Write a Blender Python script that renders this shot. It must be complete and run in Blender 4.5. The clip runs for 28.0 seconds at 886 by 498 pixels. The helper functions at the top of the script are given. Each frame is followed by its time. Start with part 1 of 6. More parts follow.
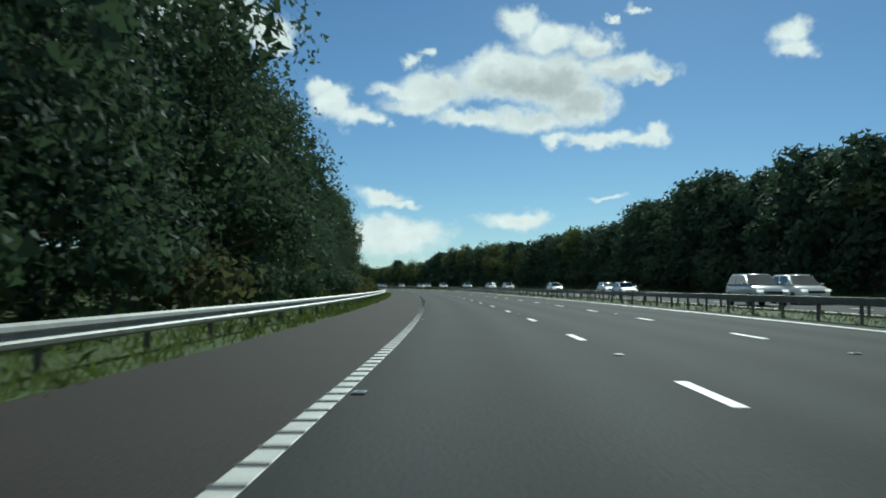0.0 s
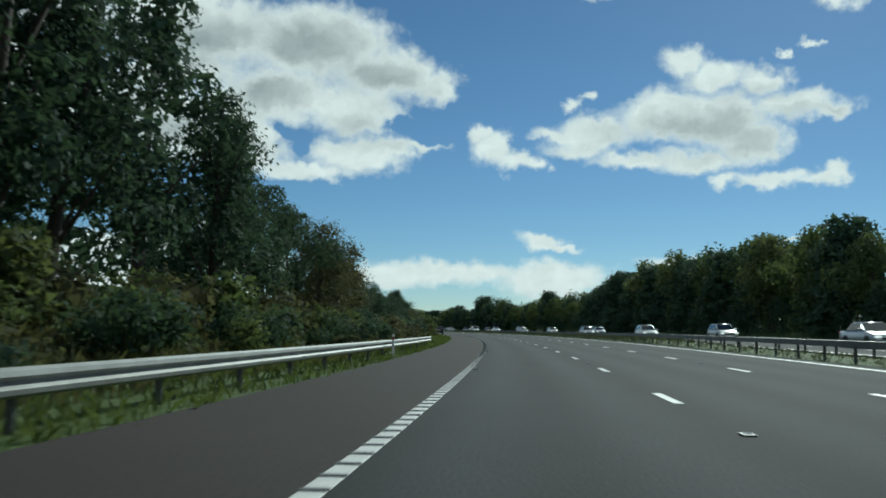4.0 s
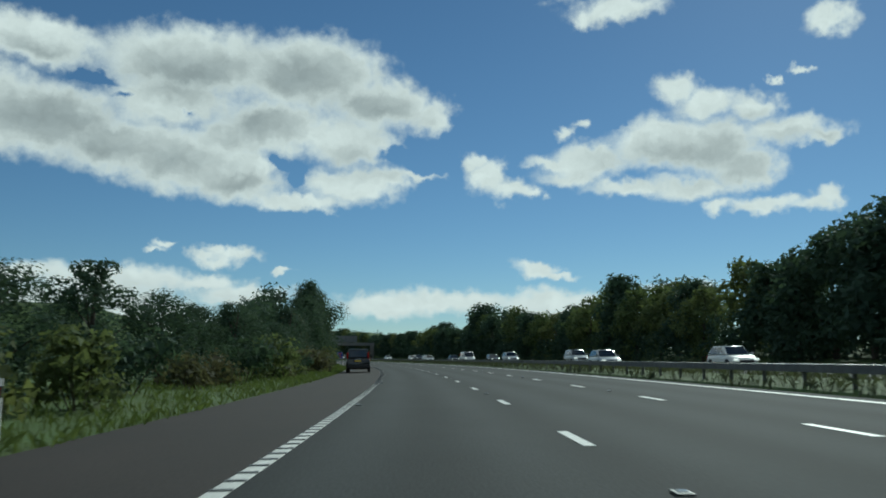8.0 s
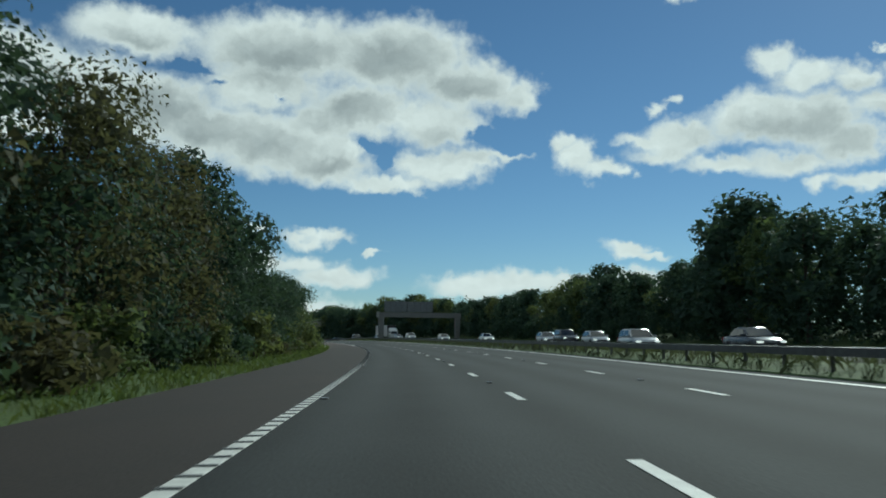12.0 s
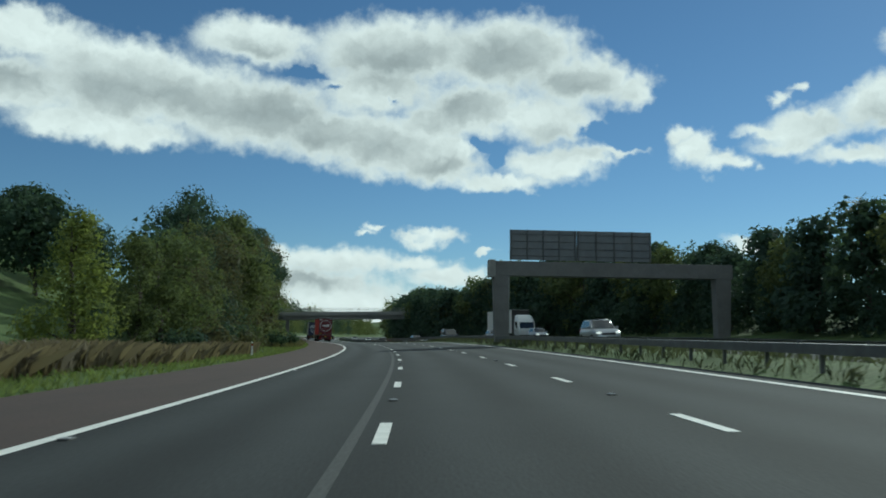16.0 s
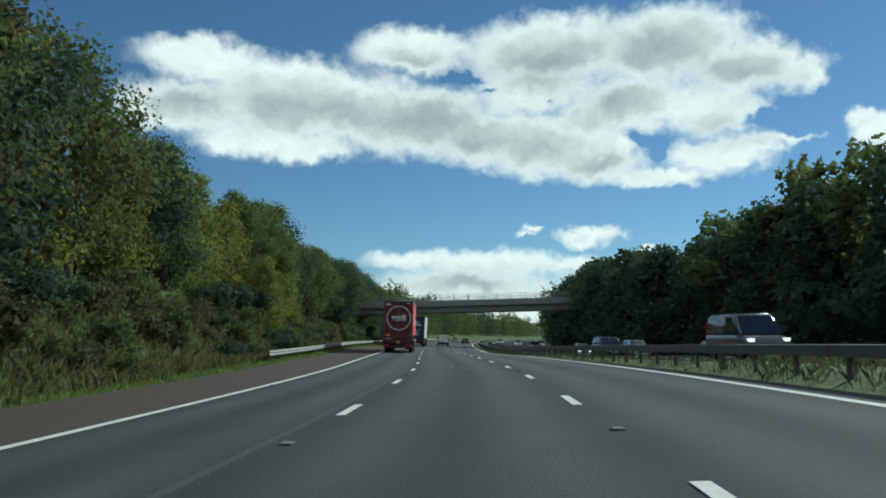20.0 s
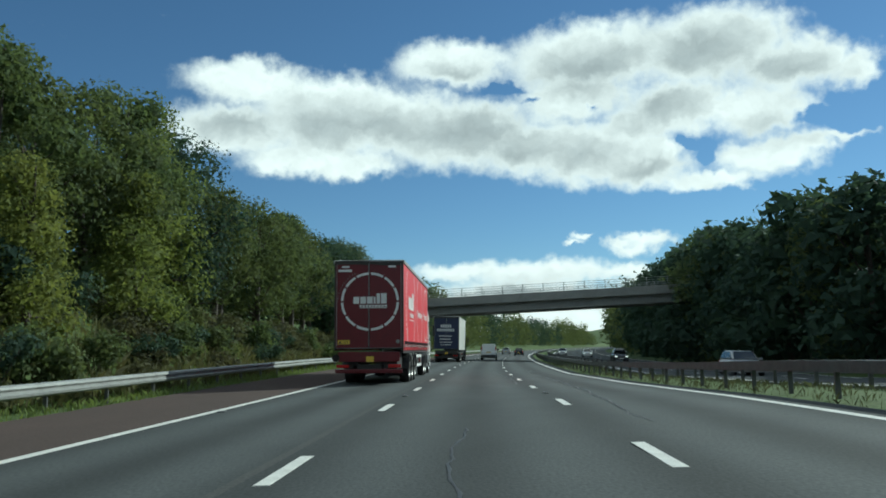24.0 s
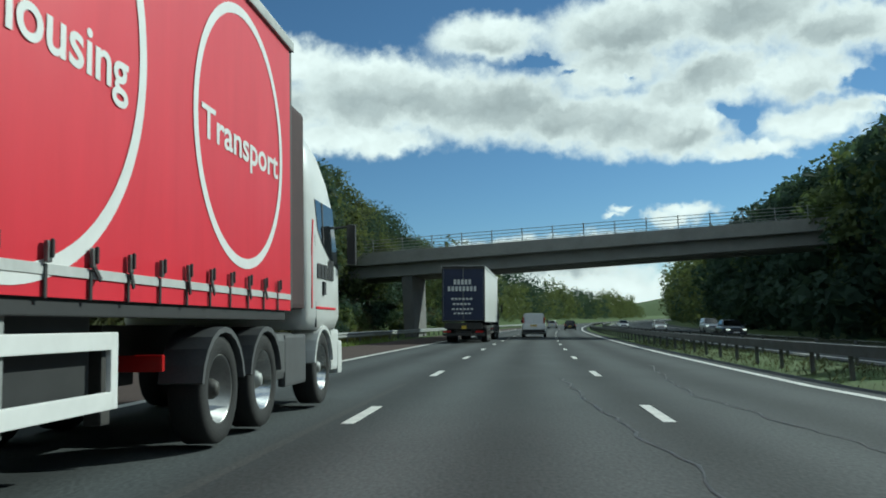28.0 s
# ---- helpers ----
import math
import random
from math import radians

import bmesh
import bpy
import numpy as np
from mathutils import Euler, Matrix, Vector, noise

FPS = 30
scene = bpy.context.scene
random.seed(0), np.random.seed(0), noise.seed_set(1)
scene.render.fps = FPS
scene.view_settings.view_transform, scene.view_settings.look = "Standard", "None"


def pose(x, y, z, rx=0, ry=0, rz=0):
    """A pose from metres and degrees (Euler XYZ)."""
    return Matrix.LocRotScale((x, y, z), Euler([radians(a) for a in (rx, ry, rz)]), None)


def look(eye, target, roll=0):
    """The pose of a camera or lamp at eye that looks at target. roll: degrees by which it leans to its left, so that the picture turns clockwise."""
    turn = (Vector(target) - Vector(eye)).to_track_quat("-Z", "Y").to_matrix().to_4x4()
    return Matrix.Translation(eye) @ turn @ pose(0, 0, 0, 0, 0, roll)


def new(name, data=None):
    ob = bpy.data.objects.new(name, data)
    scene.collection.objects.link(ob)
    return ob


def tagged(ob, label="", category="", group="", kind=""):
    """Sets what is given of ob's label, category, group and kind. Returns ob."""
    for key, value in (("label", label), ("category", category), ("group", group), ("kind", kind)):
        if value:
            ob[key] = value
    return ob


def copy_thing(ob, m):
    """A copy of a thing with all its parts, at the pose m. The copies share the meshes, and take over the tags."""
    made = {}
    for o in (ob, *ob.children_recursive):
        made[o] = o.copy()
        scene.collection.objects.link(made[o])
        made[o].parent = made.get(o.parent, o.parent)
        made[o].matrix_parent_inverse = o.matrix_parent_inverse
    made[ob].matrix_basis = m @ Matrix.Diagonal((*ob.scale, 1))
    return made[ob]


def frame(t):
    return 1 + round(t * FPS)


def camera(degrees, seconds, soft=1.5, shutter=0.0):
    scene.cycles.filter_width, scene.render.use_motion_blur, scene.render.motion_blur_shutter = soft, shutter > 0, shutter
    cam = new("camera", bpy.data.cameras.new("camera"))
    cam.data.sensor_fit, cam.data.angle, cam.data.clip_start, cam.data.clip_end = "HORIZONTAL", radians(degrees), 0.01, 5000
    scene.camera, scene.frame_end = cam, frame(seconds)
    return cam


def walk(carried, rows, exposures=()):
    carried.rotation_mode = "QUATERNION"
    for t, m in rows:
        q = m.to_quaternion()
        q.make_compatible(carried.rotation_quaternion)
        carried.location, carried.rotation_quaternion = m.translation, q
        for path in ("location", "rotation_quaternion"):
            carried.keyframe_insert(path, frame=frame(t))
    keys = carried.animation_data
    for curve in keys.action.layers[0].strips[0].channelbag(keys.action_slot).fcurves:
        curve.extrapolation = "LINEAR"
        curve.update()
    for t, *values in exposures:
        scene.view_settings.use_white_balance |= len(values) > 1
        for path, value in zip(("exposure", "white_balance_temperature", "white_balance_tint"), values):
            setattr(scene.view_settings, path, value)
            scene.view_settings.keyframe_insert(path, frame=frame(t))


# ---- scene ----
# ---- the camera and its way ----
# Road plan: S metres along the left edge line, u metres to its right, heading in degrees to the left of +y.
HEADINGS = [(-400, -16.15), (0, -14.49), (30, -12.52), (90, -9.53), (180, -4.31), (240, -1.24), (330, 4.04), (390, 7.41), (465, 12.1), (510, 14.74), 
            (571, 19.74), (591.5, 21.6), (612, 24.01), (640, 23.96), (690, 22.19), (760, 20.59), (900, 14.75), (1100, 8.85), (1500, 4.9), (3000, 4.92)]
# The road leans into its bends: degrees by which its right side lies higher.
BANK = [(-400, 0.4), (0, 0.45), (90, 0.25), (180, 1.35), (300, 1.2), (390, 1.1), (480, 1.5), (540, 2.45), (571, 2.55), (591, 1.7), (612, 0.6), (627, -0.1),
        (640, -1.3), (660, -2.5), (760, -2.5), (900, -1.0), (3000, 0.0)]
ALONG = [(0, 0), (5, 150), (10, 300), (15, 450), (17, 511), (18, 539.2), (19, 553.6), (20, 567.6), (21, 581.4), (22, 593.6), (24.5, 614), (25, 619), (26, 627.4), (27, 636.2), (28, 643.8)]
ASIDE = [(0, 1.25), (1, 1.47), (2, 1.48), (3, 1.34), (6, 1.57), (7, 1.73), (8, 1.7), (9, 1.62), (10, 1.73), (11, 1.85), (12, 1.75), (13, 1.75), (14, 2.45), (15.5, 3.75), (16, 4.04), (17, 4.61), (18, 4.99), (19, 5.25), (20, 5.85), (21, 5.91), (22, 5.6), (25, 5.5), (26, 5.82), (27, 5.73), (28, 5.65)]
EYE = 1.06


def glide(points, x):
    """Monotone cubic through the points."""
    X, Y = np.array(points, float).T
    h, x = np.diff(X), np.asarray(x, float)
    d = np.diff(Y) / h
    m = np.concatenate([[d[0]], d[1:] * 0, [d[-1]]])
    for i in range(1, len(X) - 1):
        if d[i - 1] * d[i] > 0:
            w1, w2 = 2 * h[i] + h[i - 1], h[i] + 2 * h[i - 1]
            m[i] = (w1 + w2) / (w1 / d[i - 1] + w2 / d[i])
    k = np.clip(np.searchsorted(X, x) - 1, 0, len(h) - 1)
    t = np.clip((x - X[k]) / h[k], 0, 1)
    return Y[k] * (1 + 2 * t) * (1 - t) ** 2 + m[k] * h[k] * t * (1 - t) ** 2 + Y[k + 1] * t * t * (3 - 2 * t) + m[k + 1] * h[k] * t * t * (t - 1)


SG = np.arange(-400, 3001, 1.0)
HG = np.radians(glide(HEADINGS, SG))
PACE = np.where(SG[1:] <= 530, 1.092, 1.0)       # metres of road to one unit of S
XG = np.concatenate([[0], np.cumsum(PACE * (-np.sin(HG[1:]) - np.sin(HG[:-1])) / 2)])
YG = np.concatenate([[0], np.cumsum(PACE * (np.cos(HG[1:]) + np.cos(HG[:-1])) / 2)])
BG = np.interp(SG, *np.array(BANK).T)
XG, YG = XG - XG[400], YG - YG[400]


def at(S, u, z=0.0):
    """World place of plan place S, u at height z over the leaning road (arrays too)."""
    h = np.interp(S, SG, HG)
    lean = np.tan(np.radians(np.interp(S, SG, BG))) * np.clip(u, -6, 34)
    return np.stack(np.broadcast_arrays(np.interp(S, SG, XG) + u * np.cos(h), np.interp(S, SG, YG) + u * np.sin(h), z + lean), -1)


def turned(S):
    """The road's heading at S, in degrees."""
    return math.degrees(float(np.interp(S, SG, HG)))


def leaning(S):
    """The road's lean at S, in degrees."""
    return float(np.interp(S, SG, BG))


# t, yaw, pitch, roll
TURNS = [(0, -12.98, 2.57, -0.23), (0.5, -15.88, 2.3, 1.84), (1, -14.67, 2.62, 3.4), (1.5, -10.74, 3.02, 1.96), (2, -7.55, 2.82, -0.04),
         (2.5, -5.28, 3.28, -0.31), (3, -3.36, 4.54, -0.39), (3.5, -2.37, 5.55, -0.75), (5.5, -0.22, 4.69, -0.98), (6, 1.67, 4.32, -1.24),
         (6.5, -0.46, 5.86, -1.04), (7, -2.8, 6.89, -0.44), (7.5, -3.05, 7.25, 0.2), (8, -2.2, 7.51, -0.17), (8.5, -0.6, 6.87, -1.38),
         (9, 0.2, 5.73, -1.2), (9.5, 0.51, 4.72, -0.62), (10, 0.92, 4.81, -0.14), (10.5, 2.56, 5.38, -0.91), (11, 2.9, 5.56, 0.61),
         (11.5, 1.98, 5.96, 1.05), (12, 3.87, 6.16, -0.42), (12.5, 5.22, 5.06, -0.78), (13, 6.48, 4.46, -0.14), (13.5, 7.42, 4.54, -0.35),
         (15.5, 10.6, 6.04, -0.97), (16, 11.65, 5.99, -0.58), (16.5, 12.97, 5.93, -0.64), (17, 14.48, 6.39, -1.1), (17.5, 17.47, 5.96, -1.68),
         (18, 20.36, 5.93, -1.76), (18.5, 20.91, 5.66, -1.44), (19, 21.86, 5.68, -1.81), (19.5, 22.77, 5.61, -1.71), (20, 22.78, 6.04, 0.19),
         (20.5, 22.74, 7.05, 0.67), (21, 23.89, 7.66, 0.14), (21.5, 25.28, 7.64, 0), (22, 25.87, 6.8, 0.26), (22.5, 26.13, 6.57, 0.56),
         (24.5, 26.56, 7.14, 2.24), (25, 27.32, 7.51, 2.44), (25.5, 27.82, 7.3, 2.73), (26, 27.22, 6.7, 3.33), (26.5, 26.83, 6.12, 2.38),
         (27, 25.64, 4.95, 1.93), (27.5, 24.67, 4.45, 3.53), (28, 29, 5.37, 2.52)]
cam = camera(56.0, 28.0, 1.8, 0.1)
rows = []
for t, yaw, pitch, roll in TURNS:
    x, y, z = at(float(glide(ALONG, t)), float(glide(ASIDE, t)), EYE)
    rows.append((t, pose(x, y, z, 90 + pitch, roll, yaw)))
walk(cam, rows, [(0, -0.55, 5600.0, -11.0), (9, -0.75, 5600.0, -11.0), (13.5, -0.65, 5600.0, -11.0), (16, -0.55, 5600.0, -11.0), (21, -0.33, 5600.0, -11.0), (25, -0.25, 5600.0, -11.0), (28, -0.35, 5600.0, -11.0)])

# ---- sky and sun ----
SUN_AZ, SUN_EL = -28.0, 30.0     # degrees to the left of +y (negative: right), above the horizon
world = bpy.data.worlds.new("sky")
scene.world = world
world.use_nodes = True
WN, WL = world.node_tree.nodes, world.node_tree.links
WN.clear()


def wn(kind, **values):
    n = WN.new(kind)
    for k, v in values.items():
        if k == "op":
            n.operation = v
        else:
            n.inputs[int(k[1:])].default_value = v
    return n


def wmath(op, a, b=None, c=None):
    n = wn("ShaderNodeMath", op=op)
    for i, v in enumerate((a, b, c)):
        if v is None:
            continue
        if isinstance(v, (int, float)):
            n.inputs[i].default_value = v
        else:
            WL.new(v, n.inputs[i])
    return n.outputs[0]


# Clouds: (azimuth to the left, elevation, half width, half height) in degrees.
CLOUDS = dict(right_cloud=[(-18.33, 17.75, 1.49, 0.92), (-20.26, 16.54, 2.14, 0.98), (-23.17, 16.22, 1.59, 0.96), (-25.28, 14.57, 2.78, 0.89), (-27.34, 13.89, 1.11, 0.47), (-16.85, 14.37, 3.03, 1.67), (-20.39, 13.91, 3.73, 1.63), (-12.4, 13.34, 2.98, 1.19), (-9.93, 13.22, 1.83, 0.45), (-11.46, 12.25, 2.25, 0.6), (-22.59, 12.34, 2.38, 1.2), (-19.14, 11.35, 2.76, 0.87), (-15.18, 11.4, 2.89, 0.55), (-20.68, 9.83, 0.95, 0.51), (-24.37, 10.18, 1.54, 0.5), (-27.33, 10.14, 0.8, 0.68), (-10.69, 15.33, 0.61, 0.33), (-12.14, 15.8, 0.76, 0.33)],
              small_cloud=[(-4.29, 13.46, 0.79, 0.6), (-5.29, 12.43, 1.32, 1.06), (-6.93, 11.47, 1.63, 0.76), (-8.33, 11.04, 0.77, 0.38)],
              main_cloud=[(24.93, 19.53, 4.02, 1.57), (15.17, 19.24, 6.29, 2.34), (7.29, 19.11, 5.56, 2.58), (2.14, 17.24, 3.92, 1.69), (-1.39, 16.41, 1.62, 1.1), (9.65, 15.39, 4.35, 1.93), (4.31, 14.67, 3.15, 1.72), (4.12, 11.83, 3.53, 1.21), (8.05, 10.6, 3.54, 0.53), (1.57, 12.18, 1.72, 0.68), (11.39, 12.92, 1.64, 1.13), (-0.38, 12.48, 1.4, 0.27), (16.49, 16.72, 4.28, 1.66), (12.97, 14.27, 3.13, 1.12)],
              left_cloud=[(33.88, 15.37, 4.53, 2.63), (28.66, 15.5, 5.27, 2.46), (24.44, 14.66, 5.51, 2.48), (19.28, 13.56, 4.57, 2.01), (15.08, 12.81, 4.27, 1.94), (11.97, 11.58, 3.13, 1.36), (32.84, 12.8, 3.58, 1.02)],
              far_left_cloud=[(39.35, 18.24, 4.32, 1.42), (40.34, 15.09, 4.45, 1.73), (36.21, 13.16, 3.61, 1.04), (33.25, 16.67, 5.48, 2.2)],
              wisps=[(14.04, 6.63, 0.92, 0.42), (12.89, 6.38, 1.4, 0.46), (8.61, 5.96, 0.62, 0.19), (16.91, 7.03, 0.84, 0.19)],
              low_small=[(-8.83, 6.0, 1.15, 0.43), (-9.98, 5.76, 1.53, 0.23), (-24.52, 17.83, 0.27, 0.21), (-10.7, 15.23, 0.55, 0.34)],
              top_right=[(-14.38, 23.15, 3.07, 0.85), (-28.23, 20.84, 1.46, 0.92), (-12.02, 22.78, 0.94, 0.64)],
              low_band_a=[(11.34, 4.26, 2.98, 0.83), (1.85, 3.63, 3.3, 1.0), (-2.81, 3.85, 4.65, 0.85), (-9.0, 3.84, 3.23, 0.62), (13.09, 7.11, 0.88, 0.37), (11.79, 6.85, 1.48, 0.41), (16.15, 7.35, 0.78, 0.22)],
              low_band_b=[(24.53, 5.34, 3.32, 0.7), (19.46, 5.03, 5.02, 1.01), (21.41, 3.1, 7.32, 1.55), (14.06, 5.07, 2.08, 0.46), (17.16, 1.55, 7.53, 1.54)],
              start=[(-35.86, 15.95, 1.23, 0.88), (-36.3, 14.91, 1.22, 0.48), (-25.98, 18.18, 0.68, 0.21), (-26.53, 9.81, 1.42, 0.45), (-23.12, 9.96, 1.37, 0.53), (-8.69, 6.28, 1.54, 0.34), (-9.31, 3.54, 3.87, 1.31), (-17.93, 4.49, 2.32, 0.61), (-24.39, 6.05, 1.13, 0.19)],
              gaps=[(21.42, 17.69, 1.42, 0.39), (19.53, 16.68, 0.91, 0.29), (15.13, 15.97, 0.58, 0.37), (7.98, 12.32, 0.87, 0.76), (9.16, 12.95, 0.55, 0.31), (1.05, 13.8, 1.48, 0.49)],
              gaps_b=[(-13.35, 15.82, 1.27, 0.51), (-15.59, 17.16, 0.73, 0.5)],
              shade_a=[(15.16, 18.52, 4.7, 1.51), (11.22, 15.55, 3.15, 1.33), (2.14, 16.69, 1.81, 0.81), (19.0, 18.37, 2.29, 0.78), (24.56, 18.95, 3.29, 0.41), (30.99, 15.23, 4.05, 1.22), (25.51, 14.57, 4.34, 1.35), (20.77, 13.29, 3.38, 1.1), (16.23, 12.77, 2.69, 0.9), (22.57, 11.97, 2.94, 0.44), (12.55, 11.49, 2.34, 0.68), (4.9, 13.35, 2.36, 0.53)],
              shade_b=[(-18.81, 13.43, 3.97, 0.8), (-16.47, 12.68, 2.86, 0.51), (-22.65, 15.43, 2.32, 0.35), (-20.19, 12.13, 2.73, 0.43), (-25.11, 13.96, 1.59, 0.28)],
              shade_c=[(39.99, 15.48, 3.71, 1.08), (34.76, 15.48, 4.25, 1.25), (22.18, 3.87, 6.19, 0.54)],
              shade_e=[(8.0, 18.9, 4.0, 1.5), (23.0, 14.9, 5.0, 1.6), (3.2, 13.3, 2.6, 0.7), (-19.5, 13.0, 4.0, 0.8)],
              shade_d=[(1.01, 15.59, 1.47, 0.85), (4.5, 17.24, 3.21, 1.03)])
tex = WN.new("ShaderNodeTexCoord")
sep = WN.new("ShaderNodeSeparateXYZ")
WL.new(tex.outputs["Generated"], sep.inputs[0])
az = wmath("MULTIPLY", wmath("ARCTAN2", wmath("MULTIPLY", sep.outputs[0], -1.0), sep.outputs[1]), 57.2958)
el = wmath("MULTIPLY", wmath("ARCSINE", sep.outputs[2]), 57.2958)
flat = WN.new("ShaderNodeCombineXYZ")
WL.new(az, flat.inputs[0]), WL.new(el, flat.inputs[1])


def wnoise(vec, scale, detail, rough, stretch=(1, 1, 1), shift=(0, 0, 0)):
    mp = WN.new("ShaderNodeMapping")
    mp.inputs["Scale"].default_value, mp.inputs["Location"].default_value = stretch, shift
    WL.new(vec, mp.inputs[0])
    n = WN.new("ShaderNodeTexNoise")
    n.inputs["Scale"].default_value, n.inputs["Detail"].default_value, n.inputs["Roughness"].default_value = scale, detail, rough
    WL.new(mp.outputs[0], n.inputs["Vector"])
    return n


# edges are billowed by pushing the lookup about with coarse and fine noise
def wpush(vec, noise, amount):
    c = wn("ShaderNodeVectorMath", op="SUBTRACT", i1=(0.5, 0.5, 0.5))
    WL.new(noise.outputs["Color"], c.inputs[0])
    k = wn("ShaderNodeVectorMath", op="MULTIPLY", i1=amount)
    WL.new(c.outputs[0], k.inputs[0])
    s = wn("ShaderNodeVectorMath", op="ADD")
    WL.new(vec, s.inputs[0]), WL.new(k.outputs[0], s.inputs[1])
    return s.outputs[0]


def wfield(vec, blobs, blend):
    """Highest in the middle of the blobs, nought at their edges."""
    f = None
    for a, e, ra, re in blobs:
        d1 = wn("ShaderNodeVectorMath", op="SUBTRACT", i1=(a, e, 0))
        WL.new(vec, d1.inputs[0])
        d2 = wn("ShaderNodeVectorMath", op="MULTIPLY", i1=(1 / ra, 1 / re, 0))
        WL.new(d1.outputs[0], d2.inputs[0])
        d3 = wn("ShaderNodeVectorMath", op="LENGTH")
        WL.new(d2.outputs[0], d3.inputs[0])
        v = wmath("MULTIPLY", wmath("SUBTRACT", 1.0, d3.outputs["Value"]), min(1.0, 0.42 + 0.3 * re))
        f = v if f is None else wmath("SMOOTH_MAX", f, v, blend)
    return f


bent = wpush(flat.outputs[0], wnoise(flat.outputs[0], 0.45, 3.0, 0.5), (2.6, 1.8, 0.0))
bent = wpush(bent, wnoise(flat.outputs[0], 1.3, 5.0, 0.55), (1.25, 1.0, 0.0))
field = wfield(bent, [b for k, v in CLOUDS.items() if not k.startswith(("gap", "shade")) for b in v], 0.4)
gaps = wfield(bent, [b for k, v in CLOUDS.items() if k.startswith("gap") for b in v], 0.2)
field = wmath("SUBTRACT", field, wmath("MULTIPLY", wmath("MAXIMUM", wmath("ADD", gaps, 0.1), 0.0), 0.85))
# other clouds round the rest of the sky, unseen, their cover raised for fill light
rest = wnoise(flat.outputs[0], 0.055, 7.0, 0.6, (1, 2.2, 1), (40, 3, 0))
away = wmath("MULTIPLY", wmath("SUBTRACT", wmath("ABSOLUTE", wmath("SUBTRACT", az, 2.0)), 52.0), 0.08)
high = wmath("MULTIPLY", wmath("SUBTRACT", el, 26.0), 0.08)
rest_mask = wmath("MAXIMUM", away, high)
rest_field = wmath("ADD", wmath("MULTIPLY", wmath("SUBTRACT", rest.outputs["Fac"], 0.5), 4.0), wmath("MINIMUM", wmath("SUBTRACT", rest_mask, 0.5), 0.0))
field = wmath("MAXIMUM", field, rest_field)
fine = wnoise(flat.outputs[0], 0.9, 7.0, 0.6)
dens = wmath("ADD", field, wmath("MULTIPLY", wmath("SUBTRACT", fine.outputs["Fac"], 0.5), 0.45))


def wstep(v, lo, hi):
    n = WN.new("ShaderNodeMapRange")
    n.interpolation_type = "SMOOTHSTEP"
    n.inputs["From Min"].default_value, n.inputs["From Max"].default_value = lo, hi
    WL.new(v, n.inputs["Value"])
    return n.outputs[0]


mask = wstep(dens, -0.24, 0.34)
# thick grey bellies with bright billows over them
billow = wnoise(bent, 0.3, 6.0, 0.55, (1, 1.5, 1), (7, 5, 0))
shade = wfield(bent, [b for k, v in CLOUDS.items() if k.startswith("shade") for b in v], 0.5)
shade = wmath("ADD", shade, wmath("MULTIPLY", wmath("SUBTRACT", billow.outputs["Fac"], 0.5), 1.0))
rest_shade = wmath("SUBTRACT", wmath("MULTIPLY", rest_field, 1.2), 0.5)
thick = wmath("MULTIPLY", wstep(dens, -0.05, 0.62), wstep(wmath("MAXIMUM", shade, rest_shade), -1.15, 1.0))
hue = WN.new("ShaderNodeMix")
hue.data_type = "RGBA"
hue.inputs["A"].default_value, hue.inputs["B"].default_value = (13.0 * 1.02, 13.0 * 0.98, 13.0 * 0.93, 1), (5.9, 5.95, 5.9, 1)
WL.new(thick, hue.inputs["Factor"])
crisp = wnoise(bent, 0.75, 5.0, 0.6, (1, 1.3, 1), (3, 9, 0))
glowing = WN.new("ShaderNodeVectorMath")
glowing.operation = "SCALE"
WL.new(hue.outputs["Result"], glowing.inputs[0])
WL.new(wmath("ADD", wmath("MULTIPLY", crisp.outputs["Fac"], 0.4), 0.78), glowing.inputs["Scale"])
sky = WN.new("ShaderNodeTexSky")
sky.sky_type, sky.sun_disc = "NISHITA", False
sky.sun_elevation, sky.sun_rotation = radians(SUN_EL), radians(-SUN_AZ)
sky.air_density, sky.dust_density, sky.ozone_density = 0.85, 0.06, 4.0
paint = WN.new("ShaderNodeMix")
paint.data_type = "RGBA"
WL.new(mask, paint.inputs["Factor"]), WL.new(sky.outputs[0], paint.inputs["A"]), WL.new(glowing.outputs[0], paint.inputs["B"])
back = WN.new("ShaderNodeBackground")
back.inputs["Strength"].default_value = 0.094
WL.new(paint.outputs["Result"], back.inputs["Color"])
wout = WN.new("ShaderNodeOutputWorld")
WL.new(back.outputs[0], wout.inputs["Surface"])

sun = new("sun", bpy.data.lights.new("sun", "SUN"))
sun.data.energy, sun.data.angle, sun.data.color = 5.0, radians(0.5), (1.0, 0.94, 0.84)
sa, se = radians(SUN_AZ), radians(SUN_EL)
SUN_DIR = Vector((-math.sin(sa) * math.cos(se), math.cos(sa) * math.cos(se), math.sin(se)))
sun.matrix_world = look(SUN_DIR * 200, (0, 0, 0))


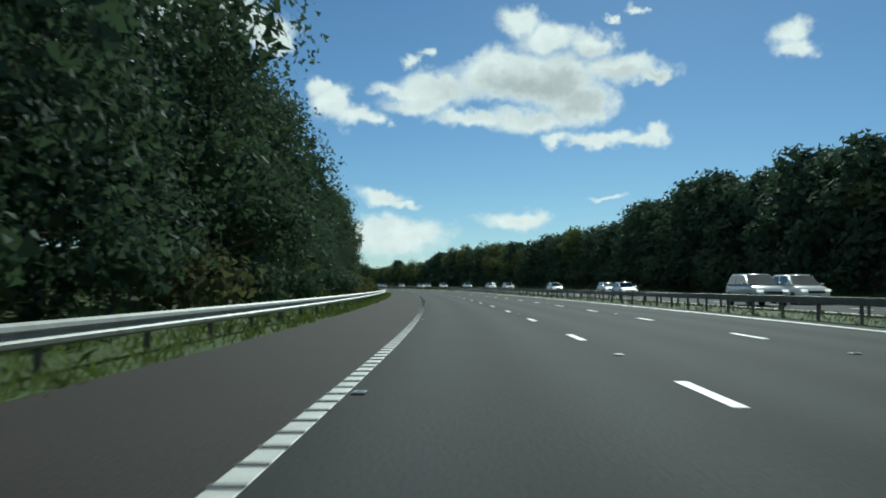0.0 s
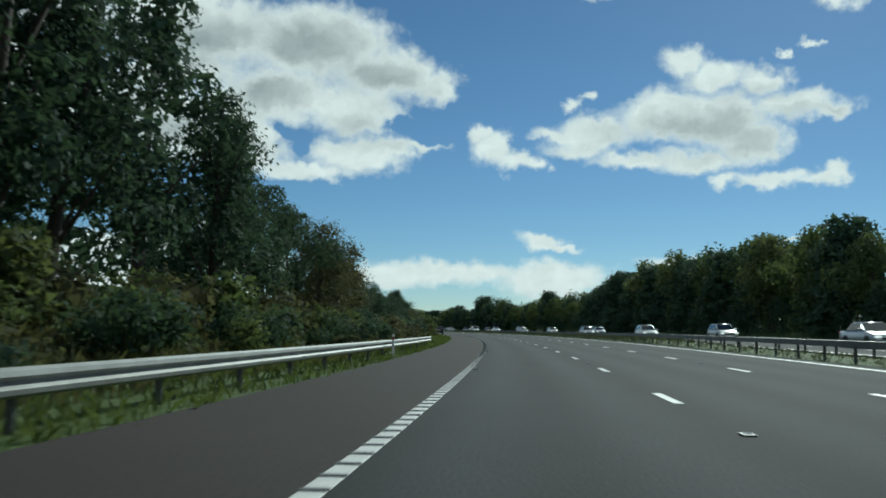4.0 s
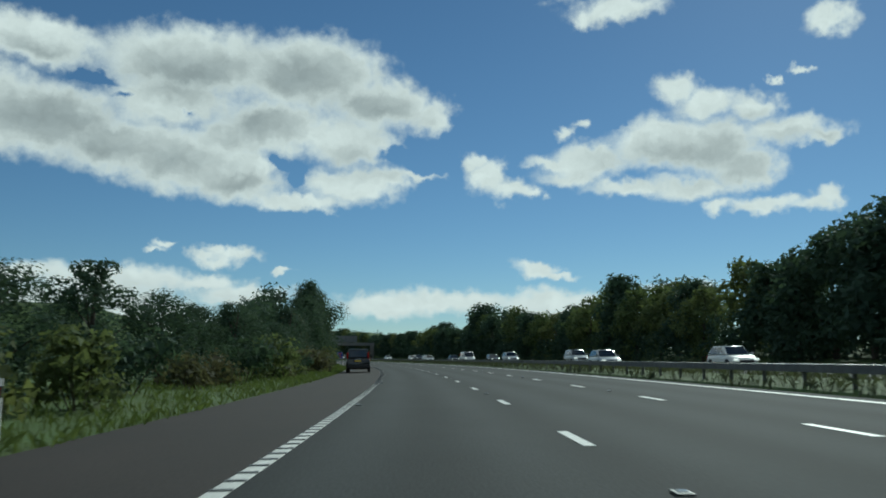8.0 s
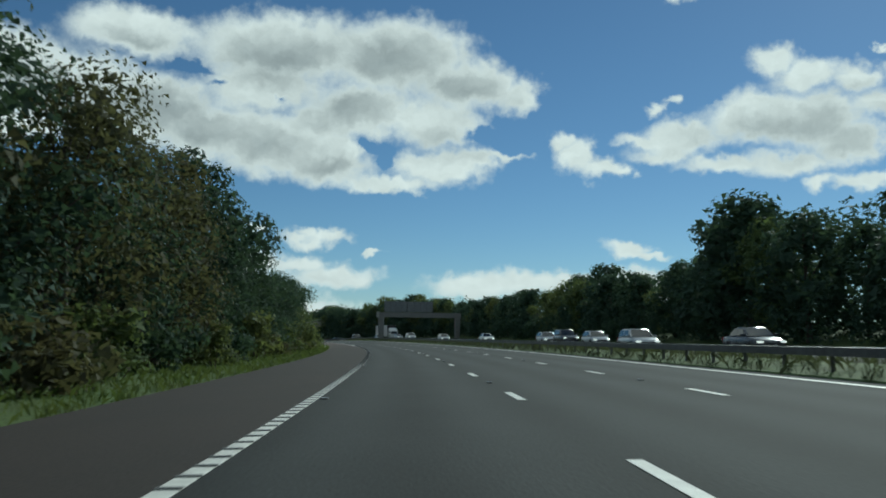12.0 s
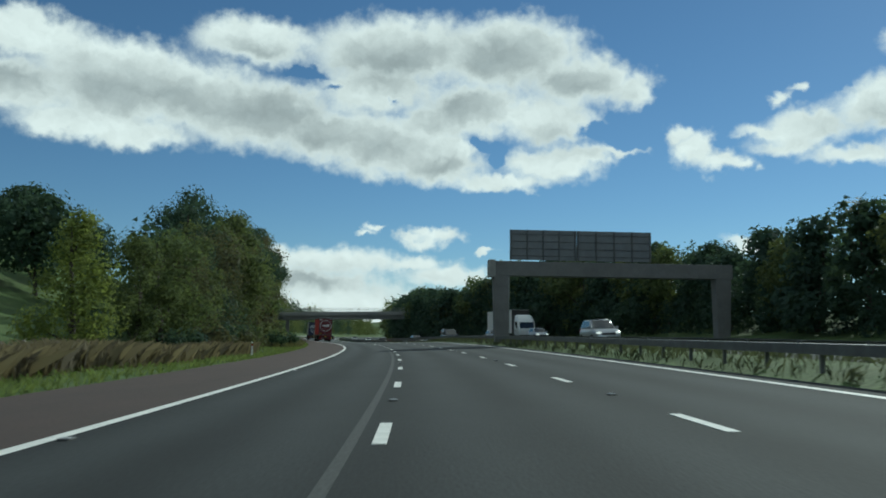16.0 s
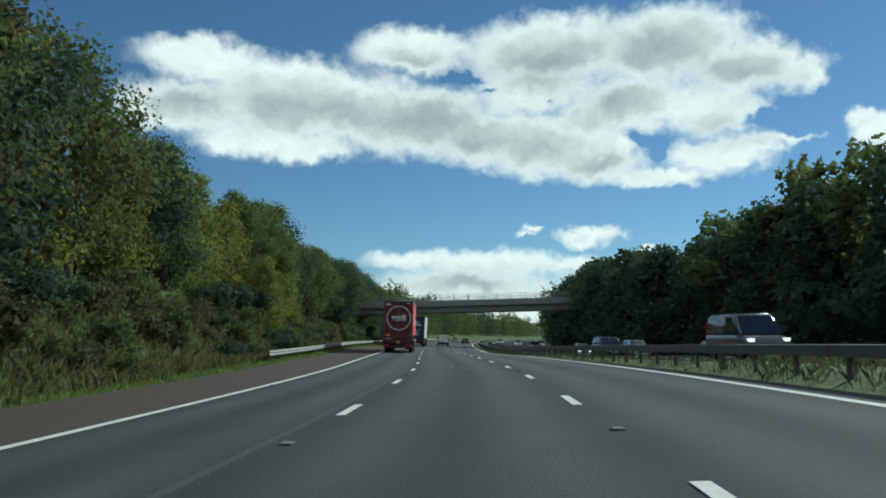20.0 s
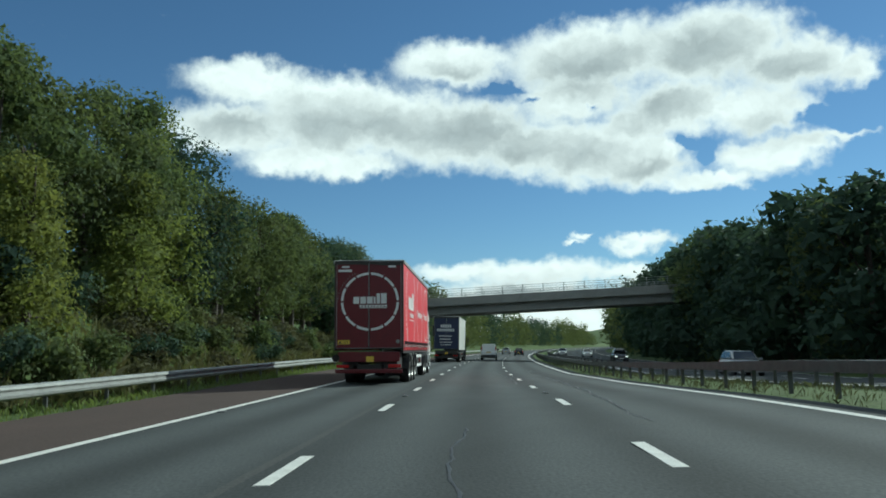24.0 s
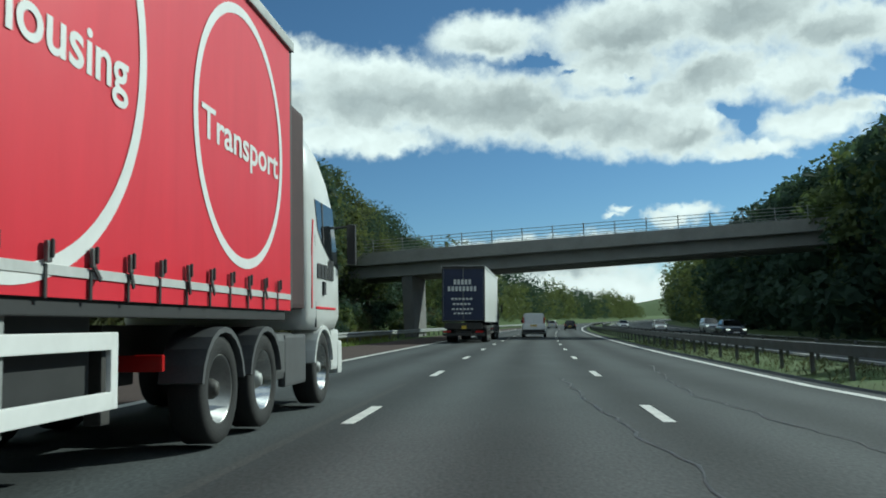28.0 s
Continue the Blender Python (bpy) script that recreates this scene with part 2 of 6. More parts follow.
# ---- materials ----
def mat(name, base, rough=0.7, metal=0.0, vary=None, scale=1.0, amount=0.5, bump=0.0, bump_scale=40.0, coords="Object", spec=0.5, emit=0.0,
        island=0.0, stretch=(1, 1, 1), transmission=0.0, fine=0.0):
    """A principled material: base colour mottled towards vary by noise at one scale and a finer one, with relief; island: spread between copies."""
    m = bpy.data.materials.new(name)
    m.use_nodes = True
    N, L = m.node_tree.nodes, m.node_tree.links
    b = N["Principled BSDF"]
    b.inputs["Roughness"].default_value, b.inputs["Metallic"].default_value = rough, metal
    b.inputs["Specular IOR Level"].default_value = spec
    b.inputs["Transmission Weight"].default_value = transmission
    tc = N.new("ShaderNodeTexCoord")
    mp = N.new("ShaderNodeMapping")
    mp.inputs["Scale"].default_value = stretch
    L.new(tc.outputs[coords], mp.inputs[0])
    col = None
    if vary:
        n1 = N.new("ShaderNodeTexNoise")
        n1.inputs["Scale"].default_value, n1.inputs["Detail"].default_value, n1.inputs["Roughness"].default_value = scale, 6, 0.62
        L.new(mp.outputs[0], n1.inputs["Vector"])
        r = N.new("ShaderNodeMapRange")
        r.inputs["From Min"].default_value, r.inputs["From Max"].default_value = 0.5 - 0.5 * (1 - amount), 0.5 + 0.5 * (1 - amount)
        L.new(n1.outputs["Fac"], r.inputs["Value"])
        mx = N.new("ShaderNodeMix")
        mx.data_type = "RGBA"
        mx.inputs["A"].default_value, mx.inputs["B"].default_value = (*base, 1), (*vary, 1)
        L.new(r.outputs[0], mx.inputs["Factor"])
        col = mx.outputs["Result"]
        if fine:
            n2 = N.new("ShaderNodeTexNoise")
            n2.inputs["Scale"].default_value, n2.inputs["Detail"].default_value = bump_scale, 3
            L.new(mp.outputs[0], n2.inputs["Vector"])
            v = N.new("ShaderNodeMapRange")
            v.inputs["To Min"].default_value, v.inputs["To Max"].default_value = 1 - fine, 1 + fine
            v.inputs["From Min"].default_value, v.inputs["From Max"].default_value = 0.25, 0.75
            L.new(n2.outputs["Fac"], v.inputs["Value"])
            mu = N.new("ShaderNodeVectorMath")
            mu.operation = "SCALE"
            L.new(col, mu.inputs[0]), L.new(v.outputs[0], mu.inputs["Scale"])
            col = mu.outputs[0]
    if island:
        info = N.new("ShaderNodeObjectInfo")
        geo = N.new("ShaderNodeNewGeometry")
        hs = N.new("ShaderNodeHueSaturation")
        h = N.new("ShaderNodeMapRange")
        h.inputs["To Min"].default_value, h.inputs["To Max"].default_value = 0.5 - 0.055 * island, 0.5 + 0.03 * island
        L.new(info.outputs["Random"], h.inputs["Value"]), L.new(h.outputs[0], hs.inputs["Hue"])
        w = N.new("ShaderNodeMapRange")
        w.inputs["To Min"].default_value, w.inputs["To Max"].default_value = 1 - 0.6 * island, 1 + 0.6 * island
        L.new(geo.outputs["Random Per Island"], w.inputs["Value"]), L.new(w.outputs[0], hs.inputs["Value"])
        if col is None:
            hs.inputs["Color"].default_value = (*base, 1)
        else:
            L.new(col, hs.inputs["Color"])
        col = hs.outputs[0]
    if col is None:
        b.inputs["Base Color"].default_value = (*base, 1)
    else:
        L.new(col, b.inputs["Base Color"])
    if bump:
        nb = N.new("ShaderNodeTexNoise")
        nb.inputs["Scale"].default_value, nb.inputs["Detail"].default_value = bump_scale, 4
        L.new(mp.outputs[0], nb.inputs["Vector"])
        bp = N.new("ShaderNodeBump")
        bp.inputs["Strength"].default_value, bp.inputs["Distance"].default_value = bump, 0.02
        L.new(nb.outputs["Fac"], bp.inputs["Height"]), L.new(bp.outputs[0], b.inputs["Normal"])
    if emit:
        b.inputs["Emission Color"].default_value, b.inputs["Emission Strength"].default_value = (*base, 1), emit
    return m


def leaf_mat(name, base, vary, through_=0.28):
    """Foliage: green varied between leaves and trees, letting some light through."""
    m = mat(name, base, 0.75, vary=vary, scale=0.5, amount=0.3, island=0.4, spec=0.1)
    N, L = m.node_tree.nodes, m.node_tree.links
    b = N["Principled BSDF"]
    tr = N.new("ShaderNodeBsdfTranslucent")
    src = b.inputs["Base Color"].links[0].from_socket
    glow = N.new("ShaderNodeVectorMath")
    glow.operation = "MULTIPLY"
    glow.inputs[1].default_value = (1.45, 1.4, 0.95)
    L.new(src, glow.inputs[0]), L.new(glow.outputs[0], tr.inputs["Color"])
    mix = N.new("ShaderNodeMixShader")
    mix.inputs[0].default_value = through_
    L.new(b.outputs[0], mix.inputs[1]), L.new(tr.outputs[0], mix.inputs[2])
    L.new(mix.outputs[0], N["Material Output"].inputs["Surface"])
    return m


def tarmac(name, base, vary, wheel=0.0):
    """Worn road surface; two darker, smoother wheel tracks in each lane, by the metres across the road in the UV map."""
    m = mat(name, base, 0.92, vary=vary, scale=0.6, amount=0.35, bump=0.25, bump_scale=28.0, coords="UV", stretch=(1, 0.5, 1), fine=0.28, spec=0.2)
    if wheel:
        N, L = m.node_tree.nodes, m.node_tree.links
        b = N["Principled BSDF"]
        uv = N.new("ShaderNodeTexCoord")
        sp = N.new("ShaderNodeSeparateXYZ")
        L.new(uv.outputs["UV"], sp.inputs[0])

        def mth(op, a, v):
            n = N.new("ShaderNodeMath")
            n.operation = op
            L.new(a, n.inputs[0])
            if isinstance(v, float):
                n.inputs[1].default_value = v
            else:
                L.new(v, n.inputs[1])
            return n.outputs[0]
        wave = mth("SINE", mth("MULTIPLY", mth("ADD", sp.outputs[0], -0.45), 2 * math.pi / 1.825), 0.0)
        nz = N.new("ShaderNodeTexNoise")
        nz.inputs["Scale"].default_value, nz.inputs["Detail"].default_value = 0.15, 4
        L.new(uv.outputs["UV"], nz.inputs["Vector"])
        fac = mth("ADD", mth("MULTIPLY", mth("MULTIPLY", wave, nz.outputs["Fac"]), wheel), 1.0)
        toned = N.new("ShaderNodeMapRange")        # dimmer early light and brighter later light put into the colour along the road
        toned.inputs["From Min"].default_value, toned.inputs["From Max"].default_value = 500.0, 640.0
        toned.inputs["To Min"].default_value, toned.inputs["To Max"].default_value = 0.62, 1.45
        L.new(sp.outputs[1], toned.inputs["Value"])
        fac = mth("MULTIPLY", fac, toned.outputs[0])
        mu = N.new("ShaderNodeVectorMath")
        mu.operation = "SCALE"
        src = b.inputs["Base Color"].links[0].from_socket
        L.new(src, mu.inputs[0]), L.new(fac, mu.inputs["Scale"]), L.new(mu.outputs[0], b.inputs["Base Color"])
    return m


def red_shoulder(m):
    """A redder, paler surface takes over on the later stretch of the hard shoulder."""
    N, L = m.node_tree.nodes, m.node_tree.links
    b = N["Principled BSDF"]
    src = b.inputs["Base Color"].links[0].from_socket
    sp = N.new("ShaderNodeSeparateXYZ")
    L.new(N.new("ShaderNodeTexCoord").outputs["UV"], sp.inputs[0])
    r = N.new("ShaderNodeMapRange")
    r.inputs["From Min"].default_value, r.inputs["From Max"].default_value = 440.0, 520.0
    L.new(sp.outputs[1], r.inputs["Value"])
    mu = N.new("ShaderNodeMix")
    mu.data_type, mu.blend_type = "RGBA", "MULTIPLY"
    mu.inputs["B"].default_value = (2.1, 1.86, 1.8, 1)
    L.new(r.outputs[0], mu.inputs["Factor"]), L.new(src, mu.inputs["A"]), L.new(mu.outputs["Result"], b.inputs["Base Color"])
    return m


M = dict(
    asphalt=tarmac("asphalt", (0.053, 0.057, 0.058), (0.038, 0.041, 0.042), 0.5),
    shoulder=red_shoulder(tarmac("shoulder_asphalt", (0.042, 0.033, 0.03), (0.03, 0.026, 0.024))),
    paint=mat("road_paint", (0.78, 0.77, 0.72), 0.6, vary=(0.5, 0.49, 0.46), scale=3.0, amount=0.45, bump=0.3, bump_scale=50, fine=0.15),
    grass=mat("grass_ground", (0.066, 0.115, 0.03), 0.9, vary=(0.08, 0.098, 0.036), scale=0.35, amount=0.4, bump=1.0, bump_scale=9.0, fine=0.5, spec=0.2),
    blade=leaf_mat("grass_blades", (0.085, 0.13, 0.036), (0.115, 0.13, 0.05)),
    bank_blade=leaf_mat("bank_weed_blades", (0.1, 0.115, 0.052), (0.12, 0.105, 0.06)),
    # the verge blades again, with sunshine put into their colour
    sunny_blade=leaf_mat("sunlit_grass_blades", (0.15, 0.205, 0.06), (0.17, 0.19, 0.075)),
    straw=leaf_mat("dry_grass_blades", (0.175, 0.15, 0.105), (0.14, 0.13, 0.085)),
    reserve=leaf_mat("reserve_grass_blades", (0.08, 0.098, 0.056), (0.1, 0.104, 0.066)),
    bark=mat("bark", (0.09, 0.07, 0.055), 0.9, vary=(0.045, 0.037, 0.03), scale=6.0, bump=0.8, bump_scale=14.0, stretch=(1, 1, 0.25), fine=0.3),
    leaf_dark=leaf_mat("leaf_dark_green", (0.048, 0.08, 0.06), (0.06, 0.09, 0.062), 0.32),
    leaf_mid=leaf_mat("leaf_mid_green", (0.085, 0.12, 0.055), (0.115, 0.135, 0.06), 0.4),
    leaf_light=leaf_mat("leaf_yellow_green", (0.14, 0.18, 0.055), (0.18, 0.19, 0.065), 0.45),
    leaf_brown=leaf_mat("leaf_autumn_brown", (0.1, 0.092, 0.055), (0.075, 0.09, 0.052), 0.36),
    steel=mat("galvanised_steel", (0.36, 0.37, 0.36), 0.6, 0.6, vary=(0.24, 0.24, 0.23), scale=2.0, bump=0.1, bump_scale=30, fine=0.1),
    dull_steel=mat("weathered_steel", (0.16, 0.165, 0.165), 0.55, 0.6, vary=(0.09, 0.09, 0.088), scale=2.5, bump=0.2, bump_scale=30, fine=0.2),
    concrete=mat("concrete", (0.33, 0.32, 0.29), 0.85, vary=(0.22, 0.215, 0.2), scale=0.7, amount=0.35, bump=0.35, bump_scale=18, fine=0.15),
    dark_concrete=mat("stained_concrete", (0.2, 0.195, 0.185), 0.85, vary=(0.12, 0.118, 0.11), scale=0.8, amount=0.35, bump=0.3, bump_scale=18, fine=0.2),
    grey_plastic=mat("grey_plastic", (0.09, 0.092, 0.095), 0.6, vary=(0.065, 0.066, 0.068), scale=4, fine=0.1),
    seam=tarmac("pale_asphalt", (0.075, 0.077, 0.075), (0.062, 0.063, 0.062)),
    tar=mat("bitumen", (0.02, 0.02, 0.021), 0.5, vary=(0.03, 0.03, 0.03), scale=8),
    rubber=mat("tyre_rubber", (0.014, 0.014, 0.014), 0.85, vary=(0.022, 0.021, 0.02), scale=8, bump=0.3, bump_scale=60),
    black=mat("black_plastic", (0.02, 0.02, 0.021), 0.55, vary=(0.03, 0.03, 0.03), scale=6),
    chassis=mat("dirty_black_chassis", (0.028, 0.027, 0.026), 0.65, vary=(0.055, 0.05, 0.044), scale=3, fine=0.2),
    glass=mat("vehicle_glass", (0.015, 0.018, 0.02), 0.04, spec=0.9),
    chrome=mat("bright_metal", (0.75, 0.75, 0.74), 0.22, 0.95, vary=(0.5, 0.5, 0.48), scale=6),
    alu=mat("wheel_alloy", (0.5, 0.5, 0.49), 0.35, 0.85, vary=(0.3, 0.29, 0.27), scale=7),
    red_curtain=mat("red_curtain", (0.7, 0.026, 0.05), 0.42, vary=(0.6, 0.018, 0.038), scale=1.6, bump=0.22, bump_scale=1.5, stretch=(1, 1.6, 0.3), spec=0.4),
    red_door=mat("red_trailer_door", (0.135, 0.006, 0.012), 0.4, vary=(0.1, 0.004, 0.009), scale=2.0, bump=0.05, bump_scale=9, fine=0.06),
    maroon=mat("dark_maroon_panel", (0.03, 0.011, 0.012), 0.8, vary=(0.05, 0.02, 0.02), scale=2.5, fine=0.1),
    white_paint=mat("white_vehicle_paint", (0.78, 0.78, 0.76), 0.28, vary=(0.68, 0.68, 0.65), scale=2.0, spec=0.6),
    alu_strip=mat("alu_strip", (0.62, 0.62, 0.6), 0.35, vary=(0.5, 0.5, 0.48), scale=9),
    white_print=mat("white_print", (0.8, 0.79, 0.77), 0.5, vary=(0.7, 0.69, 0.67), scale=4),
    silver_paint=mat("silver_vehicle_paint", (0.5, 0.51, 0.52), 0.28, 0.55, vary=(0.42, 0.43, 0.44), scale=3, spec=0.6),
    grey_paint=mat("grey_vehicle_paint", (0.1, 0.105, 0.115), 0.26, 0.4, vary=(0.075, 0.08, 0.09), scale=3, spec=0.6),
    black_paint=mat("black_vehicle_paint", (0.012, 0.012, 0.014), 0.12, vary=(0.018, 0.018, 0.02), scale=3, spec=0.7),
    blue_paint=mat("dark_blue_paint", (0.016, 0.024, 0.075), 0.35, vary=(0.012, 0.018, 0.055), scale=2),
    blue_sign=mat("blue_sign_face", (0.015, 0.06, 0.36), 0.4, vary=(0.012, 0.05, 0.3), scale=3),
    sign_back=mat("sign_back", (0.2, 0.21, 0.215), 0.6, 0.3, vary=(0.15, 0.155, 0.16), scale=1.5, fine=0.1),
    orange=mat("orange_marking", (0.8, 0.13, 0.03), 0.4, vary=(0.7, 0.11, 0.025), scale=5),
    yellow=mat("yellow_plate", (0.75, 0.52, 0.06), 0.45, vary=(0.65, 0.44, 0.05), scale=5),
    red_lens=mat("red_lamp_lens", (0.45, 0.01, 0.012), 0.2, vary=(0.35, 0.01, 0.01), scale=20),
    clear_lens=mat("clear_lamp_lens", (0.75, 0.76, 0.78), 0.1, vary=(0.5, 0.5, 0.52), scale=20, spec=0.8),
    lamp_on=mat("lit_headlamp", (1.0, 0.95, 0.85), 0.2, emit=1.2),
    wood=mat("weathered_timber", (0.30, 0.26, 0.2), 0.85, vary=(0.2, 0.17, 0.13), scale=4, bump=0.4, bump_scale=25),
)


# ---- builders ----
def mesh_ob(name, verts, faces, material, parent=None, label="", smooth=False, uv=None):
    """One mesh object from arrays; uv: one pair a vertex."""
    me = bpy.data.meshes.new(name)
    me.from_pydata([tuple(map(float, v)) for v in verts], [], [tuple(map(int, f)) for f in faces])
    for m in (material if isinstance(material, (list, tuple)) else [material]):
        me.materials.append(m)
    if uv is not None:
        lay = me.uv_layers.new(name="UVMap")
        idx = np.zeros(len(me.loops), np.int32)
        me.loops.foreach_get("vertex_index", idx)
        lay.data.foreach_set("uv", np.asarray(uv, np.float32)[idx].ravel())
    if smooth:
        me.polygons.foreach_set("use_smooth", [True] * len(me.polygons))
    me.update()
    ob = new(name, me)
    if parent:
        ob.parent = parent
    if label:
        ob["label"] = label
    return ob


def part(name, bm, material, parent=None, label="", smooth=False):
    """A bmesh as one mesh object under a thing or under a part."""
    me = bpy.data.meshes.new(name)
    bm.to_mesh(me)
    bm.free()
    me.materials.append(material)
    if smooth:
        me.polygons.foreach_set("use_smooth", [True] * len(me.polygons))
    ob = new(name, me)
    if parent:
        ob.parent = parent
    if label:
        ob["label"] = label
    return ob


def box(sx, sy, sz, x=0, y=0, z=0, bevel=0.0, bm=None, seg=2):
    """A bmesh box of full sizes with its centre at x, y, z, its edges rounded."""
    own = bmesh.new()
    bmesh.ops.create_cube(own, size=1.0, matrix=Matrix.Translation((x, y, z)) @ Matrix.Diagonal((sx, sy, sz, 1)))
    if bevel:
        bmesh.ops.bevel(own, geom=own.edges[:], offset=bevel, segments=seg, affect="EDGES", profile=0.7)
    return merge(bm, own)


def merge(bm, own):
    if bm is None:
        return own
    tmp = bpy.data.meshes.new("tmp")
    own.to_mesh(tmp)
    own.free()
    bm.from_mesh(tmp)
    bpy.data.meshes.remove(tmp)
    return bm


def rod(a, b, r, bm=None, seg=8, r2=None):
    """A round bar from a to b."""
    a, b = Vector(a), Vector(b)
    own = bmesh.new()
    m = Matrix.Translation((a + b) / 2) @ (b - a).to_track_quat("Z", "Y").to_matrix().to_4x4()
    bmesh.ops.create_cone(own, cap_ends=True, segments=seg, radius1=r, radius2=r if r2 is None else r2, depth=(b - a).length, matrix=m)
    return merge(bm, own)


def lathe(profile, axis="x", seg=24, at_=(0, 0, 0), bm=None, caps=True):
    """A turned shape from (radius, along) pairs round the x (or y) axis."""
    own = bmesh.new()
    rings = []
    for r, a in profile:
        ring = []
        for i in range(seg):
            c, s = math.cos(2 * math.pi * i / seg) * r, math.sin(2 * math.pi * i / seg) * r
            p = (a, c, s) if axis == "x" else (c, a, s) if axis == "y" else (c, s, a)
            ring.append(own.verts.new((p[0] + at_[0], p[1] + at_[1], p[2] + at_[2])))
        rings.append(ring)
    for r1, r2 in zip(rings, rings[1:]):
        for i in range(seg):
            own.faces.new((r1[i], r1[(i + 1) % seg], r2[(i + 1) % seg], r2[i]))
    if caps:
        own.faces.new(rings[0]), own.faces.new(rings[-1][::-1])
    bmesh.ops.recalc_face_normals(own, faces=own.faces[:])
    return merge(bm, own)


def thing(name, S=None, u=0.0, z=0.0, turn=0.0, label="", category="", group="", kind="", place=None):
    """An Empty at plan place S, u, turned with the road; parts go under it."""
    ob = new(name)
    x, y, zz = place if place is not None else at(S, u, z)
    ob.matrix_basis = pose(x, y, zz, 0, 0, (turned(S) if S is not None else 0) + turn)
    return tagged(ob, label, category, group, kind)


def sweep(name, profile, S0, S1, step, material, parent=None, label="", closed=False, smooth=False, lift=0.0):
    """A strip along the road: (u, z) pairs swept from S0 to S1."""
    Ss = np.linspace(S0, S1, max(2, int(round((S1 - S0) / step)) + 1))
    n = len(profile)
    V = np.concatenate([at(Ss, u, z + lift)[:, None, :] for u, z in profile], 1).reshape(-1, 3)
    UV = np.concatenate([np.stack([np.full_like(Ss, u), Ss], 1)[:, None, :] for u, z in profile], 1).reshape(-1, 2)
    F = []
    for i in range(len(Ss) - 1):
        for j in range(n if closed else n - 1):
            k = (j + 1) % n
            F.append((i * n + j, i * n + k, (i + 1) * n + k, (i + 1) * n + j))
    if closed:
        F += [tuple(range(n))[::-1], tuple(range((len(Ss) - 1) * n, len(Ss) * n))]
    return mesh_ob(name, V, F, material, parent, label, smooth, UV)


# ---- ground and carriageways ----
EDGE = [(-400, 2.95), (100, 3.05), (220, 3.3), (400, 3.55), (480, 4.1), (540, 4.4), (580, 4.15), (620, 3.85), (700, 3.4), (3000, 3.3)]
shoulder_edge = lambda S: np.interp(S, *np.array(EDGE).T)      # width of the hard shoulder
BANK_LEFT = [(-400, 2.5), (0, 2.5), (60, 3.0), (110, 4.2), (150, 2.5), (185, 1.2), (230, 0.4), (330, 0.3), (440, 0.15), (480, 0.0), (540, 0.1), (560, 0.6),
             (585, 2.5), (605, 4.8), (640, 5.2), (690, 4.0), (760, 3.0), (3000, 2.0)]
BANK_RIGHT = [(-400, 3.0), (60, 3.5), (200, 2.5), (400, 2.0), (560, 2.5), (640, 3.0), (700, 4.5), (760, 3.5), (3000, 2.0)]


def ground_z(S, u):
    """Height of the ground at plan place S, u."""
    S, u = np.asarray(S, float), np.asarray(u, float)
    L, R = glide(BANK_LEFT, S), glide(BANK_RIGHT, S)
    step = lambda a: np.clip(a, 0, 1) ** 2 * (3 - 2 * np.clip(a, 0, 1))
    z = -0.05 + step((-u - shoulder_edge(S) + 0.05) / 1.0) * 0.06 + L * step((-u - 5.2) / 10.0) + R * step((u - 32.0) / 11.0)
    field = step((S - 440) / 40) * (1 - step((S - 780) / 80))
    z = z + field * 17.0 * step((-u - 14) / 60.0)
    z = z + np.where((u > 11.7) & (u < 15.5), (0.09 + 0.24 * step((S - 150) / 40) * (1 - step((S - 575) / 35))) * np.sin(math.pi * np.clip((u - 11.7) / 3.8, 0, 1)), 0)
    off = np.maximum(-u - 3.4, u - 31)
    z = z + np.where(off > 0, np.minimum(off * 0.04, 0.22) * (np.sin(S * 0.31 + u * 0.7) + np.sin(S * 0.13 - u * 0.43 + 2)) * 0.5, 0)
    return z


us = np.array([-650, -420, -280, -200, -150, -115, -90, -70, -55, -44, -36, -30, -25, -21, -18, -16, -14, -12.5, -11, -9.8, -8.6, -7.5, -6.5, -5.6, -4.8, -4.1, -3.5, -2.9,
               -1, 5, 11.4, 11.75, 12.4, 13.6, 14.8, 15.45, 15.8, 22, 30, 31, 32, 33.5, 35, 36.5, 38, 40, 43, 47, 53, 62, 75, 95, 130, 200, 330, 650])
Sg = np.concatenate([np.arange(-400, -40, 24), np.arange(-40, 900, 4), np.arange(900, 1500, 20), np.arange(1500, 3001, 60)]).astype(float)
GS, GU = np.meshgrid(Sg, us, indexing="ij")
GZ = ground_z(GS, GU)
V = at(GS.ravel(), GU.ravel(), GZ.ravel())
nu = len(us)
F = [(i * nu + j, i * nu + j + 1, (i + 1) * nu + j + 1, (i + 1) * nu + j) for i in range(len(Sg) - 1) for j in range(nu - 1)]
base = len(V)
ring = [(math.cos(a) * r, math.sin(a) * r + 400, -1.2) for r in (40, 900, 4500) for a in np.linspace(0, 2 * math.pi, 48, endpoint=False)]
V = np.concatenate([V, np.array(ring)])
for k in range(2):
    F += [(base + k * 48 + i, base + k * 48 + (i + 1) % 48, base + (k + 1) * 48 + (i + 1) % 48, base + (k + 1) * 48 + i) for i in range(48)]
tagged(mesh_ob("ground", V, F, M["grass"], smooth=True), "rough grass verge, banks and fields", "ground", kind="structure")

